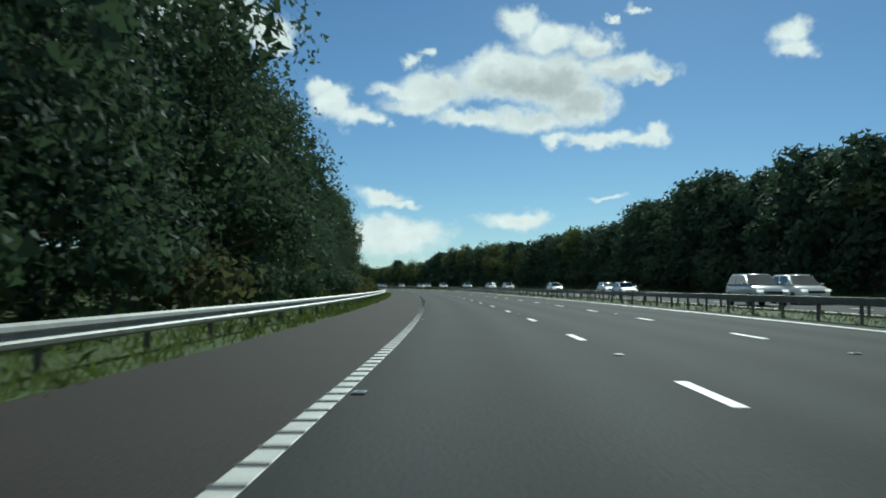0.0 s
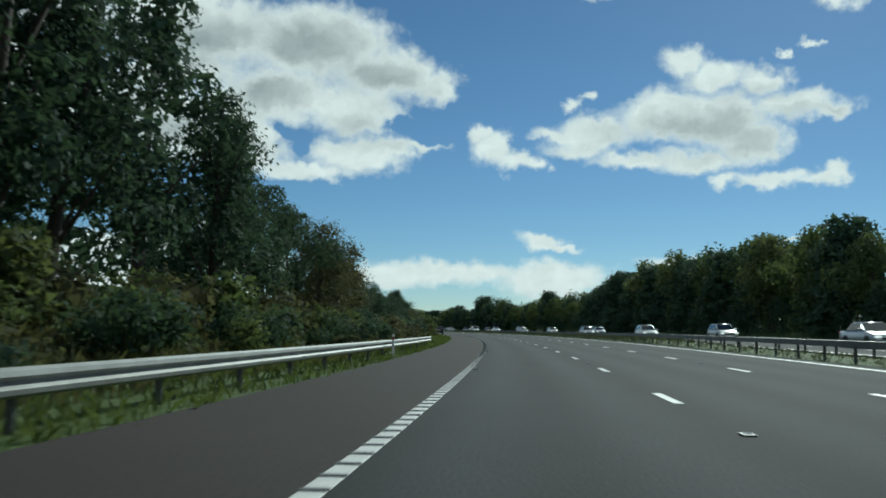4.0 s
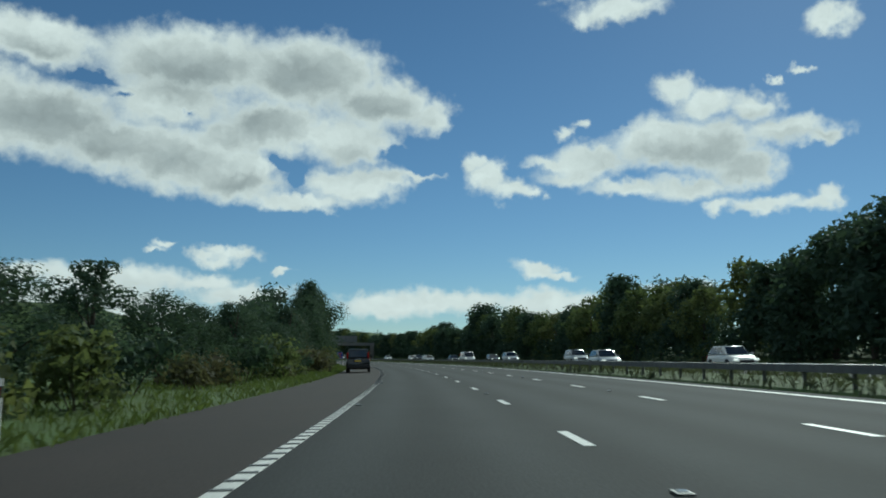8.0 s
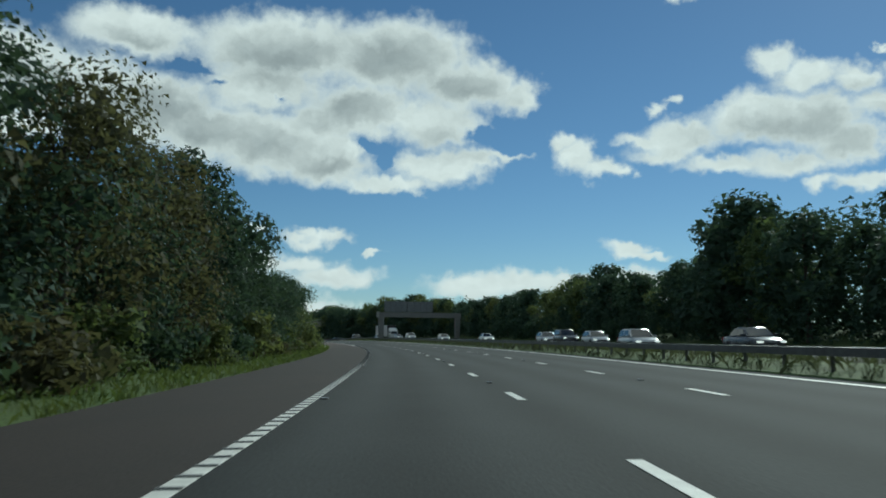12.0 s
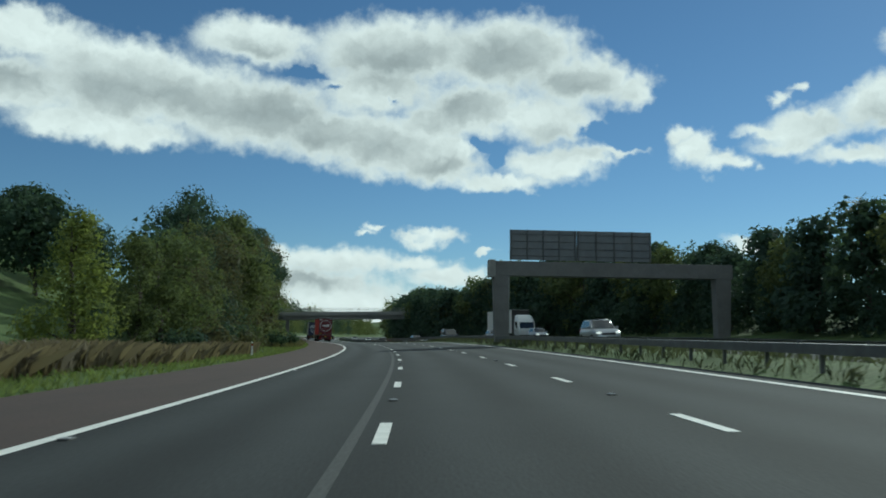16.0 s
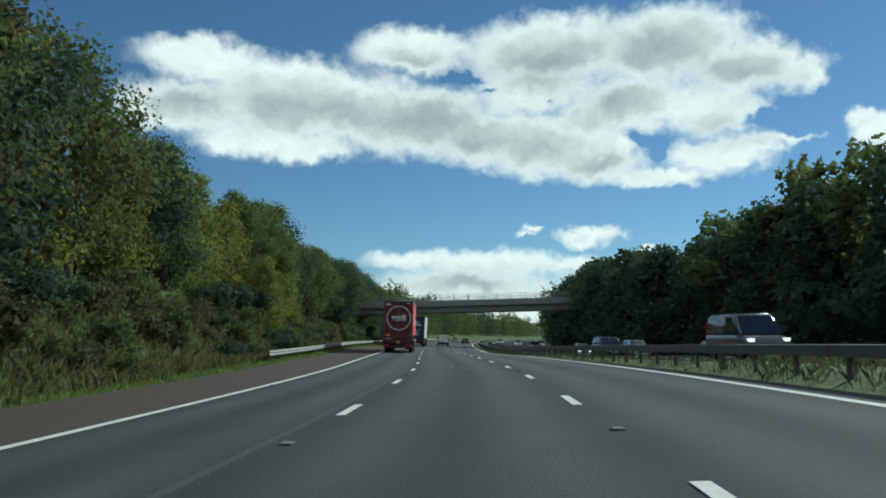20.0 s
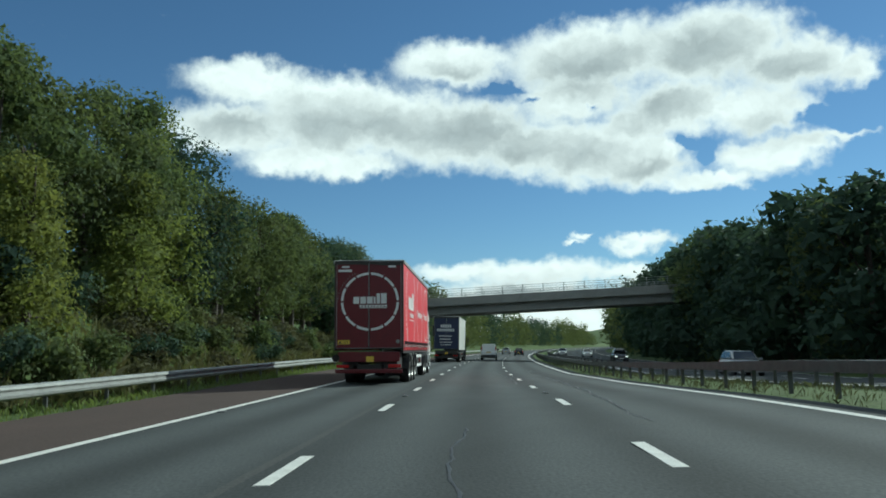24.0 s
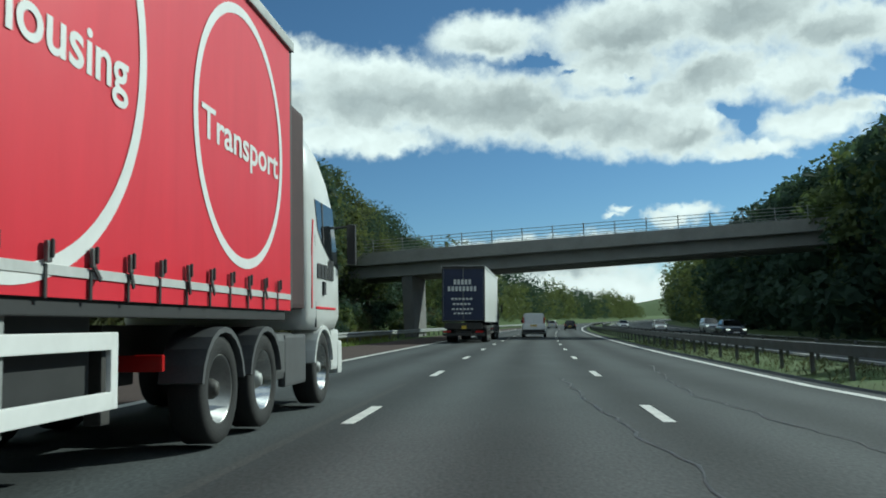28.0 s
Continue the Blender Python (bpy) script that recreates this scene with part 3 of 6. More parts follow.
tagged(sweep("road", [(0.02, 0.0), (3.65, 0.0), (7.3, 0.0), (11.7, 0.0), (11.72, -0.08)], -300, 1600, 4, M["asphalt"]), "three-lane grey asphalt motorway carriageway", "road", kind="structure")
Ss = np.arange(-300, 1601, 4.0)
E_ = shoulder_edge(Ss)
V = np.stack([at(Ss, -E_ - 0.02, -0.08), at(Ss, -E_, 0.0), at(Ss, -1.5, 0.0), at(Ss, 0.02, 0.0)], 1).reshape(-1, 3)
UV = np.stack([np.stack([-E_ - 0.02, Ss], 1), np.stack([-E_, Ss], 1), np.stack([-1.5 + 0 * Ss, Ss], 1), np.stack([0.02 + 0 * Ss, Ss], 1)], 1).reshape(-1, 2)
F = [(i * 4 + j, i * 4 + j + 1, i * 4 + j + 5, i * 4 + j + 4) for i in range(len(Ss) - 1) for j in range(3)]
tagged(mesh_ob("hard_shoulder", V, F, M["shoulder"], uv=UV), "reddish brown asphalt hard shoulder", "road", kind="structure")
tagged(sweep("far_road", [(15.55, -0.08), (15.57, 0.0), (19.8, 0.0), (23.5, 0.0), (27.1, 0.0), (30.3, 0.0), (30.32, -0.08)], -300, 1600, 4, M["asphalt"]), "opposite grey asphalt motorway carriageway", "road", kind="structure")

# ---- road markings ----
lines = tagged(new("edge_line"), "solid white ribbed edge line on asphalt", "road marking", kind="structure")
sweep("painted_strip", [(-0.1, 0.004), (-0.09, 0.007), (0.09, 0.007), (0.1, 0.004)], -200, 1400, 4, M["paint"], lines)
V, F = [], []
for S in np.arange(-4, 470, 0.5):       # raised ribs across the line
    c = at(np.array([S, S, S + 0.07, S + 0.07]), np.array([-0.1, 0.1, 0.1, -0.1]), 0.008)
    i = len(V)
    V += list(c) + [p + np.array((0, 0, 0.011)) for p in c]
    F += [(i + 4, i + 5, i + 6, i + 7), (i, i + 1, i + 5, i + 4), (i + 1, i + 2, i + 6, i + 5), (i + 2, i + 3, i + 7, i + 6), (i + 3, i, i + 4, i + 7)]
tagged(mesh_ob("rib", V, F, M["dull_steel"], lines, "dark raised ribs"), kind="stuff")
for u, nm in ((10.95, "edge_line"), (16.2, "edge_line"), (27.15, "edge_line")):
    tagged(sweep(nm, [(u - 0.1, 0.004), (u - 0.09, 0.007), (u + 0.09, 0.007), (u + 0.1, 0.004)], -200, 1400, 4, M["paint"]), "solid white edge line on asphalt", "road marking", kind="structure")


def dash_mesh():
    bm = box(0.15, 2.0, 0.006, z=0.005, bevel=0.002, seg=1)
    me = bpy.data.meshes.new("dash")
    bm.to_mesh(me)
    bm.free()
    me.materials.append(M["paint"])
    return me


DASH = dash_mesh()
dash_place = lambda i: np.interp(i, [-10, 0, 11, 22, 62, 66, 100], [-75.0, 7.6, 98.2, 192.3, 522.3, 554.0, 864.0])
for u, n0 in ((3.65, 0.0), (7.3, 0.3), (19.85, 2.0), (23.5, 5.0)):
    lane = tagged(new("lane_line"), "broken white lane line on asphalt", "road marking", kind="structure")
    for S in dash_place(np.arange(-4, 92)) + n0:
        d = new("dash", DASH)
        d.parent = lane
        x, y, z = at(S, u)
        d.matrix_basis = pose(x, y, z, 0, -leaning(S), turned(S))

# tar seam beside the lane line
tagged(sweep("tar_seam", [(3.3, 0.003), (3.42, 0.003)], 470, 660, 3, M["seam"]), "pale worn seam along the lane", "road seam", kind="structure")
for s0, s1, u0, seed in ((622, 645, 8.1, 3), (634, 668, 8.6, 4), (640, 662, 6.9, 5), (600, 622, 5.2, 6)):       # sealed cracks
    rr = random.Random(seed)
    V, F, u = [], [], u0
    for i, S in enumerate(np.arange(s0, s1, 0.35)):
        u += rr.uniform(-0.07, 0.07)
        w = rr.uniform(0.008, 0.022)
        V += [at(S, u - w, 0.0035), at(S, u + w, 0.0035)]
        if i:
            F.append((2 * i - 2, 2 * i - 1, 2 * i + 1, 2 * i))
    tagged(mesh_ob("road_crack", V, F, M["tar"]), "dark wandering sealed crack in asphalt", "road crack", kind="structure")

# reflecting studs
stud0 = None
for u, s0 in ((3.65, 0.5), (7.3, 0.52), (0.22, 0.0)):
    for S in dash_place(np.arange(s0, 76, 2.0)):
        x, y, z = at(S, u)
        if stud0 is None:
            stud0 = thing("road_stud", S, u, label="small metal-cased cat's eye stud set in asphalt", category="road stud", group="road studs")
            part("casting", box(0.14, 0.2, 0.02, z=0.012, bevel=0.006), M["dull_steel"], stud0)
            part("lens", box(0.09, 0.05, 0.016, z=0.024, bevel=0.004), M["clear_lens"], stud0, "clear reflecting lens")
        else:
            copy_thing(stud0, pose(x, y, z, 0, 0, turned(S)))


# ---- safety fences ----
def post_mesh(name, h, w=0.1, d=0.06):
    bm = box(w, d, h, z=h / 2 - 0.2, bevel=0.008, seg=1)
    me = bpy.data.meshes.new(name)
    bm.to_mesh(me)
    bm.free()
    return me


def fence(label, u, S0, S1, side, material, post_step=3.2, box_beam=False, posts_from=None, posts_to=None):
    """Steel safety fence; side: +1 when its face looks to larger u."""
    f = tagged(new("safety_fence"), label, "crash barrier", kind="structure")
    if box_beam:
        prof = [(u - 0.1, 0.5), (u + 0.1, 0.5), (u + 0.1, 0.72), (u - 0.1, 0.72)]
        sweep("beam", prof, S0, S1, 3.2, material, f, closed=True)
    else:
        w = [(0.0, 0.36), (0.07, 0.4), (0.08, 0.455), (0.012, 0.5), (0.012, 0.535), (0.08, 0.585), (0.07, 0.64), (0.0, 0.675)]
        prof = [(u + side * a, z) for a, z in w] + [(u + side * (a - 0.012), z) for a, z in reversed(w)]
        if side < 0:
            prof = prof[::-1]
        sweep("beam", prof, S0, S1, 3.2, material, f, closed=True)
    pm = post_mesh("post", 0.83 if not box_beam else 0.72)
    pm.materials.append(M["dull_steel"])
    V, F = [], []
    for S in np.arange(S0 + 0.6, S1, post_step):
        x, y, z = at(S, u - side * 0.09 if not box_beam else u)
        gz = float(ground_z(S, u))
        if (posts_from is None or S >= posts_from) and (posts_to is None or S <= posts_to):
            p = new("post", pm)
            p.parent = f
            p.matrix_basis = pose(x, y, z + (gz if not box_beam else 0.0), 0, 0, turned(S))
        else:
            i = len(V)
            h = radians(turned(S))
            for dz in (-0.1, 0.7):
                for a, b in ((-0.05, -0.03), (0.05, -0.03), (0.05, 0.03), (-0.05, 0.03)):
                    V.append((x + a * math.cos(h) - b * math.sin(h), y + a * math.sin(h) + b * math.cos(h), z + dz))
            F += [(i, i + 1, i + 5, i + 4), (i + 1, i + 2, i + 6, i + 5), (i + 2, i + 3, i + 7, i + 6), (i + 3, i, i + 4, i + 7), (i + 4, i + 5, i + 6, i + 7)]
    if V:
        tagged(mesh_ob("far_posts", V, F, M["dull_steel"], f), kind="stuff")
    return f


fence("galvanised corrugated steel crash barrier beside the hard shoulder", -3.7, -30, 172, 1, M["steel"])
fence("galvanised corrugated steel crash barrier on the verge below the bank", -4.3, 612, 900, 1, M["steel"])
# reserve beams take the darker steel for being seen against the light
fence("dark steel box-beam crash barrier in the central reserve", 12.35, -30, 900, -1, M["dull_steel"], 2.4, True, 0, 720)
fence("dark steel crash barrier on the far side of the central reserve", 14.9, -30, 900, 1, M["dull_steel"], 3.2, False, 99999)


# ---- gantry over the far carriageway ----
GS_ = 543.8
gantry = thing("sign_gantry", GS_, 0, label="grey concrete-clad portal sign gantry seen from behind", category="gantry")


def taper(w1, d1, w2, d2, h, x, y, z0):
    """An upright tapering block, w and d below and above."""
    bm = bmesh.new()
    vs = [bm.verts.new((x + sx * w / 2, y + sy * d / 2, z)) for w, d, z in ((w1, d1, z0), (w2, d2, z0 + h)) for sx, sy in ((-1, -1), (1, -1), (1, 1), (-1, 1))]
    for f in ((0, 3, 2, 1), (4, 5, 6, 7), (0, 1, 5, 4), (1, 2, 6, 5), (2, 3, 7, 6), (3, 0, 4, 7)):
        bm.faces.new([vs[i] for i in f])
    bmesh.ops.bevel(bm, geom=bm.edges[:], offset=0.04, segments=2, affect="EDGES")
    return bm


for gx in (12.75, 31.6):
    part("leg", taper(1.0, 1.0, 1.35, 1.1, 6.6, gx, 0, -0.2), M["dark_concrete"], gantry)
part("beam", box(20.6, 1.15, 1.2, 22.1, 0, 6.78, 0.05), M["dark_concrete"], gantry)
part("beam_end", box(0.5, 1.3, 1.4, 11.95, 0, 6.78, 0.05), M["concrete"], gantry)
part("conduit", rod((13.35, -0.5, 0.1), (13.3, -0.55, 6.0), 0.035), M["steel"], gantry)
for bx0, bx1 in ((13.4, 19.0), (19.02, 25.4)):
    bd = part("sign_board", box(bx1 - bx0, 0.06, 2.5, (bx0 + bx1) / 2, -0.42, 8.75, 0.012), M["sign_back"], gantry, "dull grey back of a direction sign")
    nrib = max(3, int((bx1 - bx0) / 1.35))
    for i in range(nrib + 1):
        rx = bx0 + 0.12 + i * (bx1 - bx0 - 0.24) / nrib
        part("rib", box(0.09, 0.12, 2.55, rx, -0.52, 8.73, 0.01, seg=1), M["dull_steel"], bd)
    for rz in (7.85, 8.45, 9.05, 9.65):
        part("rail", box(bx1 - bx0 - 0.05, 0.05, 0.07, (bx0 + bx1) / 2, -0.475, rz, 0.008, seg=1), M["dull_steel"], bd)

# ---- overbridge ----
BS = 717.0
bridge = thing("road_bridge", BS, 0, label="grey concrete beam overbridge with steel parapet rails", category="bridge")
rise = lambda x: 5.6 + 0.022 * (x - 6)


def slab(x0, x1, y0, y1, b0, t0, name, material, label=""):
    bm = bmesh.new()
    vs = [bm.verts.new((x, y, rise(x) + z)) for z in (b0, t0) for x, y in ((x0, y0), (x1, y0), (x1, y1), (x0, y1))]
    for f in ((0, 3, 2, 1), (4, 5, 6, 7), (0, 1, 5, 4), (1, 2, 6, 5), (2, 3, 7, 6), (3, 0, 4, 7)):
        bm.faces.new([vs[i] for i in f])
    bmesh.ops.bevel(bm, geom=bm.edges[:], offset=0.03, segments=1, affect="EDGES")
    return part(name, bm, material, bridge, label)


for gy in (-3.6, -1.2, 1.2, 3.6):
    slab(-14, 44, gy - 0.35, gy + 0.35, 0.0, 1.35, "girder", M["concrete"])
slab(-16, 46, -4.5, 4.5, 1.35, 1.7, "deck", M["dark_concrete"])
for gy in (-4.6, 4.6):
    slab(-16, 46, gy - 0.14, gy + 0.14, 1.05, 2.1, "edge_beam", M["concrete"])
    for k in range(4):
        slab(-16, 46, gy - 0.03, gy + 0.03, 2.3 + k * 0.26, 2.35 + k * 0.26, "parapet_rail", M["steel"])
    for px in np.arange(-15, 46, 2.5):
        slab(px - 0.04, px + 0.04, gy - 0.05, gy + 0.05, 2.05, 3.2, "parapet_post", M["steel"])
for px in (-4.9,):
    part("pier", taper(0.9, 6.5, 0.9, 7.5, rise(px) + 0.4, px, 0, -0.4), M["dark_concrete"], bridge)
for px in (-15.0, 45.0):
    part("abutment", box(2.5, 9.4, rise(px) + 3, px, 0, (rise(px) + 3) / 2 - 2.6, 0.05), M["dark_concrete"], bridge)

# ---- signs, posts, field fence ----
sign = thing("road_sign", 351.0, -4.2, float(ground_z(351, -4.2)), label="blue roadside sign with white border on a grey post", category="road sign")
part("plate", box(0.78, 0.03, 0.92, 0, 0, 1.65, 0.012), M["blue_sign"], sign)
for w, h, x, z in ((0.74, 0.02, 0, 2.095), (0.74, 0.02, 0, 1.205), (0.02, 0.9, -0.37, 1.65), (0.02, 0.9, 0.37, 1.65)):
    part("border", box(w, 0.006, h, x, -0.018, z), M["white_print"], sign, "white border strip")
for w, z in ((0.5, 1.9), (0.14, 1.67), (0.56, 1.43)):
    part("line_of_writing", box(w, 0.006, 0.085, 0, -0.018, z, 0.002, seg=1), M["orange"], sign, "orange line of writing")
part("post", rod((0, 0.05, -0.3), (0, 0.05, 2.05), 0.04), M["steel"], sign)
first = None
for S, u in ((351.6, -3.75), (452, -4.3), (526, -4.75), (250, -3.75), (150, -3.4)):
    if first is None:
        first = thing("marker_post", S, u, float(ground_z(S, u)), label="short white plastic marker post with a reflector on the verge", category="marker post", group="marker posts")
        part("shaft", box(0.1, 0.035, 1.0, 0, 0, 0.45, 0.012), M["white_print"], first)
        part("band", box(0.104, 0.039, 0.16, 0, 0, 0.78, 0.008, seg=1), M["black"], first)
        part("reflector", box(0.06, 0.01, 0.1, 0, -0.023, 0.78, 0.003, seg=1), M["red_lens"], first)
    else:
        x, y, z = at(S, u, float(ground_z(S, u)))
        copy_thing(first, pose(x, y, z, 0, 0, turned(S)))
ff = tagged(new("field_fence"), "weathered timber post and rail fence along the field", "fence")
FU = -12.0
FSs = np.arange(466, 523, 1.9)
for S in FSs:
    x, y, z = at(S, FU, float(ground_z(S, FU)))
    o = part("post", box(0.12, 0.12, 1.5, 0, 0, 0.4, 0.012, seg=1), M["wood"], ff)
    o.matrix_basis = pose(x, y, z, 0, 0, turned(S))
for S, S2 in zip(FSs, FSs[1:]):
    for rz in (0.5, 0.95):
        a, b = Vector(at(S, FU + 0.08, float(ground_z(S, FU)) + rz)), Vector(at(S2, FU + 0.08, float(ground_z(S2, FU)) + rz))
        part("rail", rod(a, b, 0.045, seg=5), M["wood"], ff)


# ---- vehicles; each is built facing +y with its rear at y = 0 ----
def wheel(parent, x, y, r, w, side, rim="alu", hub=None, seg=28, nuts=True):
    """A road wheel whose outer face looks to side; tyre, rim and hub."""
    s = side
    t = part("tyre", lathe([(r * 0.62, -s * w / 2), (r * 0.9, -s * w / 2), (r, -s * w * 0.38), (r, s * w * 0.38), (r * 0.97, s * w * 0.46), (r * 0.86, s * w / 2), (r * 0.66, s * w / 2), (r * 0.62, s * w * 0.42)], "x", seg, (x, y, r), caps=False), M["rubber"], parent, smooth=True)
    k = 0.34 if hub else 0.0                      # how far the disc of a trailer wheel lies inwards
    part("rim", lathe([(r * 0.63, s * w * 0.40), (r * 0.66, s * w * 0.47), (r * 0.6, s * w * 0.44), (r * 0.52, s * w * (0.12 - k)), (r * 0.26, s * w * (0.05 - k)), (r * 0.24, s * w * (0.2 - k)), (0.02, s * w * (0.22 - k))], "x", seg, (x, y, r), caps=False), M[rim], t, "scuffed silver rim", True)
    if nuts:
        for i in range(8 if hub else 5):          # hand holes between the spokes, or bolts round the hub
            q = 2 * math.pi * i / (8 if hub else 5)
            rr = r * (0.42 if hub else 0.4)
            part("rim_opening", lathe([(r * (0.07 if hub else 0.1), s * w * (0.06 - k)), (r * (0.07 if hub else 0.1), s * w * (0.135 - k)), (0.004, s * w * (0.135 - k))], "x", 8, (x, y + rr * math.cos(q), r + rr * math.sin(q))), M["black"], t)
    if hub:
        part("dish", lathe([(r * 0.515, s * w * (0.14 - k)), (r * 0.44, s * w * (0.12 - k)), (r * 0.25, s * w * (0.085 - k))], "x", seg, (x, y, r), caps=False), M["dull_steel"], t, "dull grey wheel dish", True)
        part("hub", lathe([(r * 0.2, s * w * (0.1 - k)), (r * 0.19, s * w * 0.26), (r * 0.15, s * w * 0.3), (r * 0.14, s * w * 0.38), (0.01, s * w * 0.4)], "x", 16, (x, y, r)), M[hub], t, "painted hub", True)
    return t


def loft(rings):
    """A closed body through rings of equal length."""
    bm = bmesh.new()
    R = [[bm.verts.new(p) for p in ring] for ring in rings]
    n = len(R[0])
    for a, b in zip(R, R[1:]):
        for i in range(n):
            bm.faces.new((a[i], a[(i + 1) % n], b[(i + 1) % n], b[i]))
    bm.faces.new(R[0][::-1]), bm.faces.new(R[-1])
    bmesh.ops.recalc_face_normals(bm, faces=bm.faces[:])
    return bm


def tub(stations):
    """The lower body: stations of (y, bottom, top, half width)."""
    rings = []
    for y, b, t, w in stations:
        half = [(w * 0.86, b), (w * 0.97, b + 0.1), (w, b + 0.45 * (t - b)), (w * 0.985, b + 0.75 * (t - b)), (w * 0.93, t - 0.03), (w * 0.8, t)]
        rings.append([(x, y, z) for x, z in half] + [(-x, y, z) for x, z in reversed(half)])
    return loft(rings)


def frustum(b, t, z0, z1):
    """Corner points of a cabin: b and t are (rear y, front y, half width) at heights z0 and z1."""
    return [Vector((sx * w, yy, z)) for (y0, y1, w), z in ((b, z0), (t, z1)) for sx, yy in ((-1, y0), (1, y0), (1, y1), (-1, y1))]


def cabin(P, material, parent, name="cabin", bevel=0.07):
    bm = bmesh.new()
    vs = [bm.verts.new(p) for p in P]
    for f in ((0, 3, 2, 1), (4, 5, 6, 7), (0, 1, 5, 4), (1, 2, 6, 5), (2, 3, 7, 6), (3, 0, 4, 7)):
        bm.faces.new([vs[i] for i in f])
    bmesh.ops.bevel(bm, geom=bm.edges[:], offset=bevel, segments=3, affect="EDGES")
    return part(name, bm, material, parent, smooth=True)


FACES = dict(rear=(0, 1, 5, 4), right=(1, 2, 6, 5), front=(2, 3, 7, 6), left=(3, 0, 4, 7))


def pane(P, face, u0, u1, v0, v1, parent, material="glass", name="window", proud=0.006, label=""):
    """A thin plate on one side of a cabin, by fractions across and up."""
    a, b, c, d = (P[i] for i in FACES[face])
    q = lambda u, v: (a * (1 - u) + b * u) * (1 - v) + (d * (1 - u) + c * u) * v
    n = (b - a).cross(d - a).normalized()
    mid = sum(P, Vector()) / 8
    if n.dot(q(0.5, 0.5) - mid) < 0:
        n = -n
    bm = bmesh.new()
    lo = [bm.verts.new(q(u, v) - n * 0.02) for u, v in ((u0, v0), (u1, v0), (u1, v1), (u0, v1))]
    hi = [bm.verts.new(q(u, v) + n * proud) for u, v in ((u0, v0), (u1, v0), (u1, v1), (u0, v1))]
    bm.faces.new(hi), bm.faces.new(lo[::-1])
    for i in range(4):
        bm.faces.new((lo[i], lo[(i + 1) % 4], hi[(i + 1) % 4], hi[i]))
    bmesh.ops.recalc_face_normals(bm, faces=bm.faces[:])
    return part(name, bm, M[material], parent, label)


def car(paint, kind="hatch", label="", lit=True):
    """A car with its rear at y = 0."""
    L, W, H, belt, hood, wb0, wb1 = dict(hatch=(4.2, 1.76, 1.48, 0.93, 0.9, 0.75, 3.3), estate=(4.6, 1.8, 1.5, 0.95, 0.9, 0.95, 3.65),
                                         suv=(4.5, 1.86, 1.7, 1.08, 1.05, 0.8, 3.5), saloon=(4.65, 1.8, 1.44, 0.93, 0.88, 1.05, 3.75))[kind]
    top = new("car")
    tagged(top, label, "car")
    body = part("body", tub([(0.0, 0.42, belt - 0.12, W * 0.42), (0.08, 0.3, belt - 0.02, W * 0.47), (0.7, 0.22, belt, W * 0.5), (L * 0.62, 0.2, belt + 0.01, W * 0.5), (L * 0.8, 0.22, hood, W * 0.49), (L - 0.25, 0.24, hood - 0.14, W * 0.46), (L - 0.03, 0.3, hood - 0.3, W * 0.38)]), M[paint], top, smooth=True)
    rear = {"hatch": (0.1, 0.5), "estate": (0.08, 0.4), "suv": (0.1, 0.4), "saloon": (0.75, 1.45)}[kind]
    P = frustum((rear[0], L * 0.74, W * 0.46), (rear[1], L * 0.55, W * 0.36), belt - 0.03, H)
    cabin(P, M[paint], top)
    pane(P, "rear", 0.1, 0.9, 0.25, 0.88, top, name="rear_window")
    pane(P, "front", 0.06, 0.94, 0.1, 0.93, top, name="windscreen")
    for f, ranges in (("right", ((0.06, 0.42), (0.45, 0.86))), ("left", ((0.14, 0.55), (0.58, 0.94)))):
        for a, b in ranges:
            pane(P, f, a, b, 0.16, 0.88, top, name="side_window")
    for sx in (-1, 1):
        part("headlamp", box(0.3, 0.2, 0.11, sx * W * 0.35, L - 0.13, hood - 0.25, 0.04), M["lamp_on" if lit else "clear_lens"], top)
        part("tail_lamp", box(0.22, 0.1, 0.3, sx * W * 0.4, 0.06, belt - 0.18, 0.03), M["red_lens"], top)
        part("mirror", box(0.2, 0.1, 0.13, sx * (W * 0.5 + 0.08), L * 0.66, belt + 0.08, 0.03), M[paint], top)
        part("sill", box(0.05, L * 0.45, 0.1, sx * W * 0.49, L * 0.48, 0.25, 0.02), M["black"], top)
        for y in (wb0, wb1):
            part("wheel_arch", lathe([(0.38, 0), (0.38, sx * 0.03), (0.34, sx * 0.035), (0.02, sx * 0.02)], "x", 20, (sx * (W * 0.5 - 0.02), y, 0.33)), M["black"], top)
            wheel(top, sx * (W * 0.5 - 0.09), y, 0.32, 0.21, sx, seg=20, nuts=False)
    part("grille", box(W * 0.5, 0.08, 0.14, 0, L - 0.05, hood - 0.34, 0.02), M["black"], top)
    part("bumper", box(W * 0.8, 0.16, 0.2, 0, L - 0.08, 0.36, 0.05), M[paint], top)
    part("bumper", box(W * 0.84, 0.14, 0.24, 0, 0.05, 0.45, 0.05), M[paint], top)
    part("number_plate", box(0.5, 0.02, 0.11, 0, L + 0.005, 0.42, 0.004, seg=1), M["white_print"], top)
    part("number_plate", box(0.5, 0.02, 0.11, 0, -0.03, 0.62, 0.004, seg=1), M["yellow"], top)
    return top


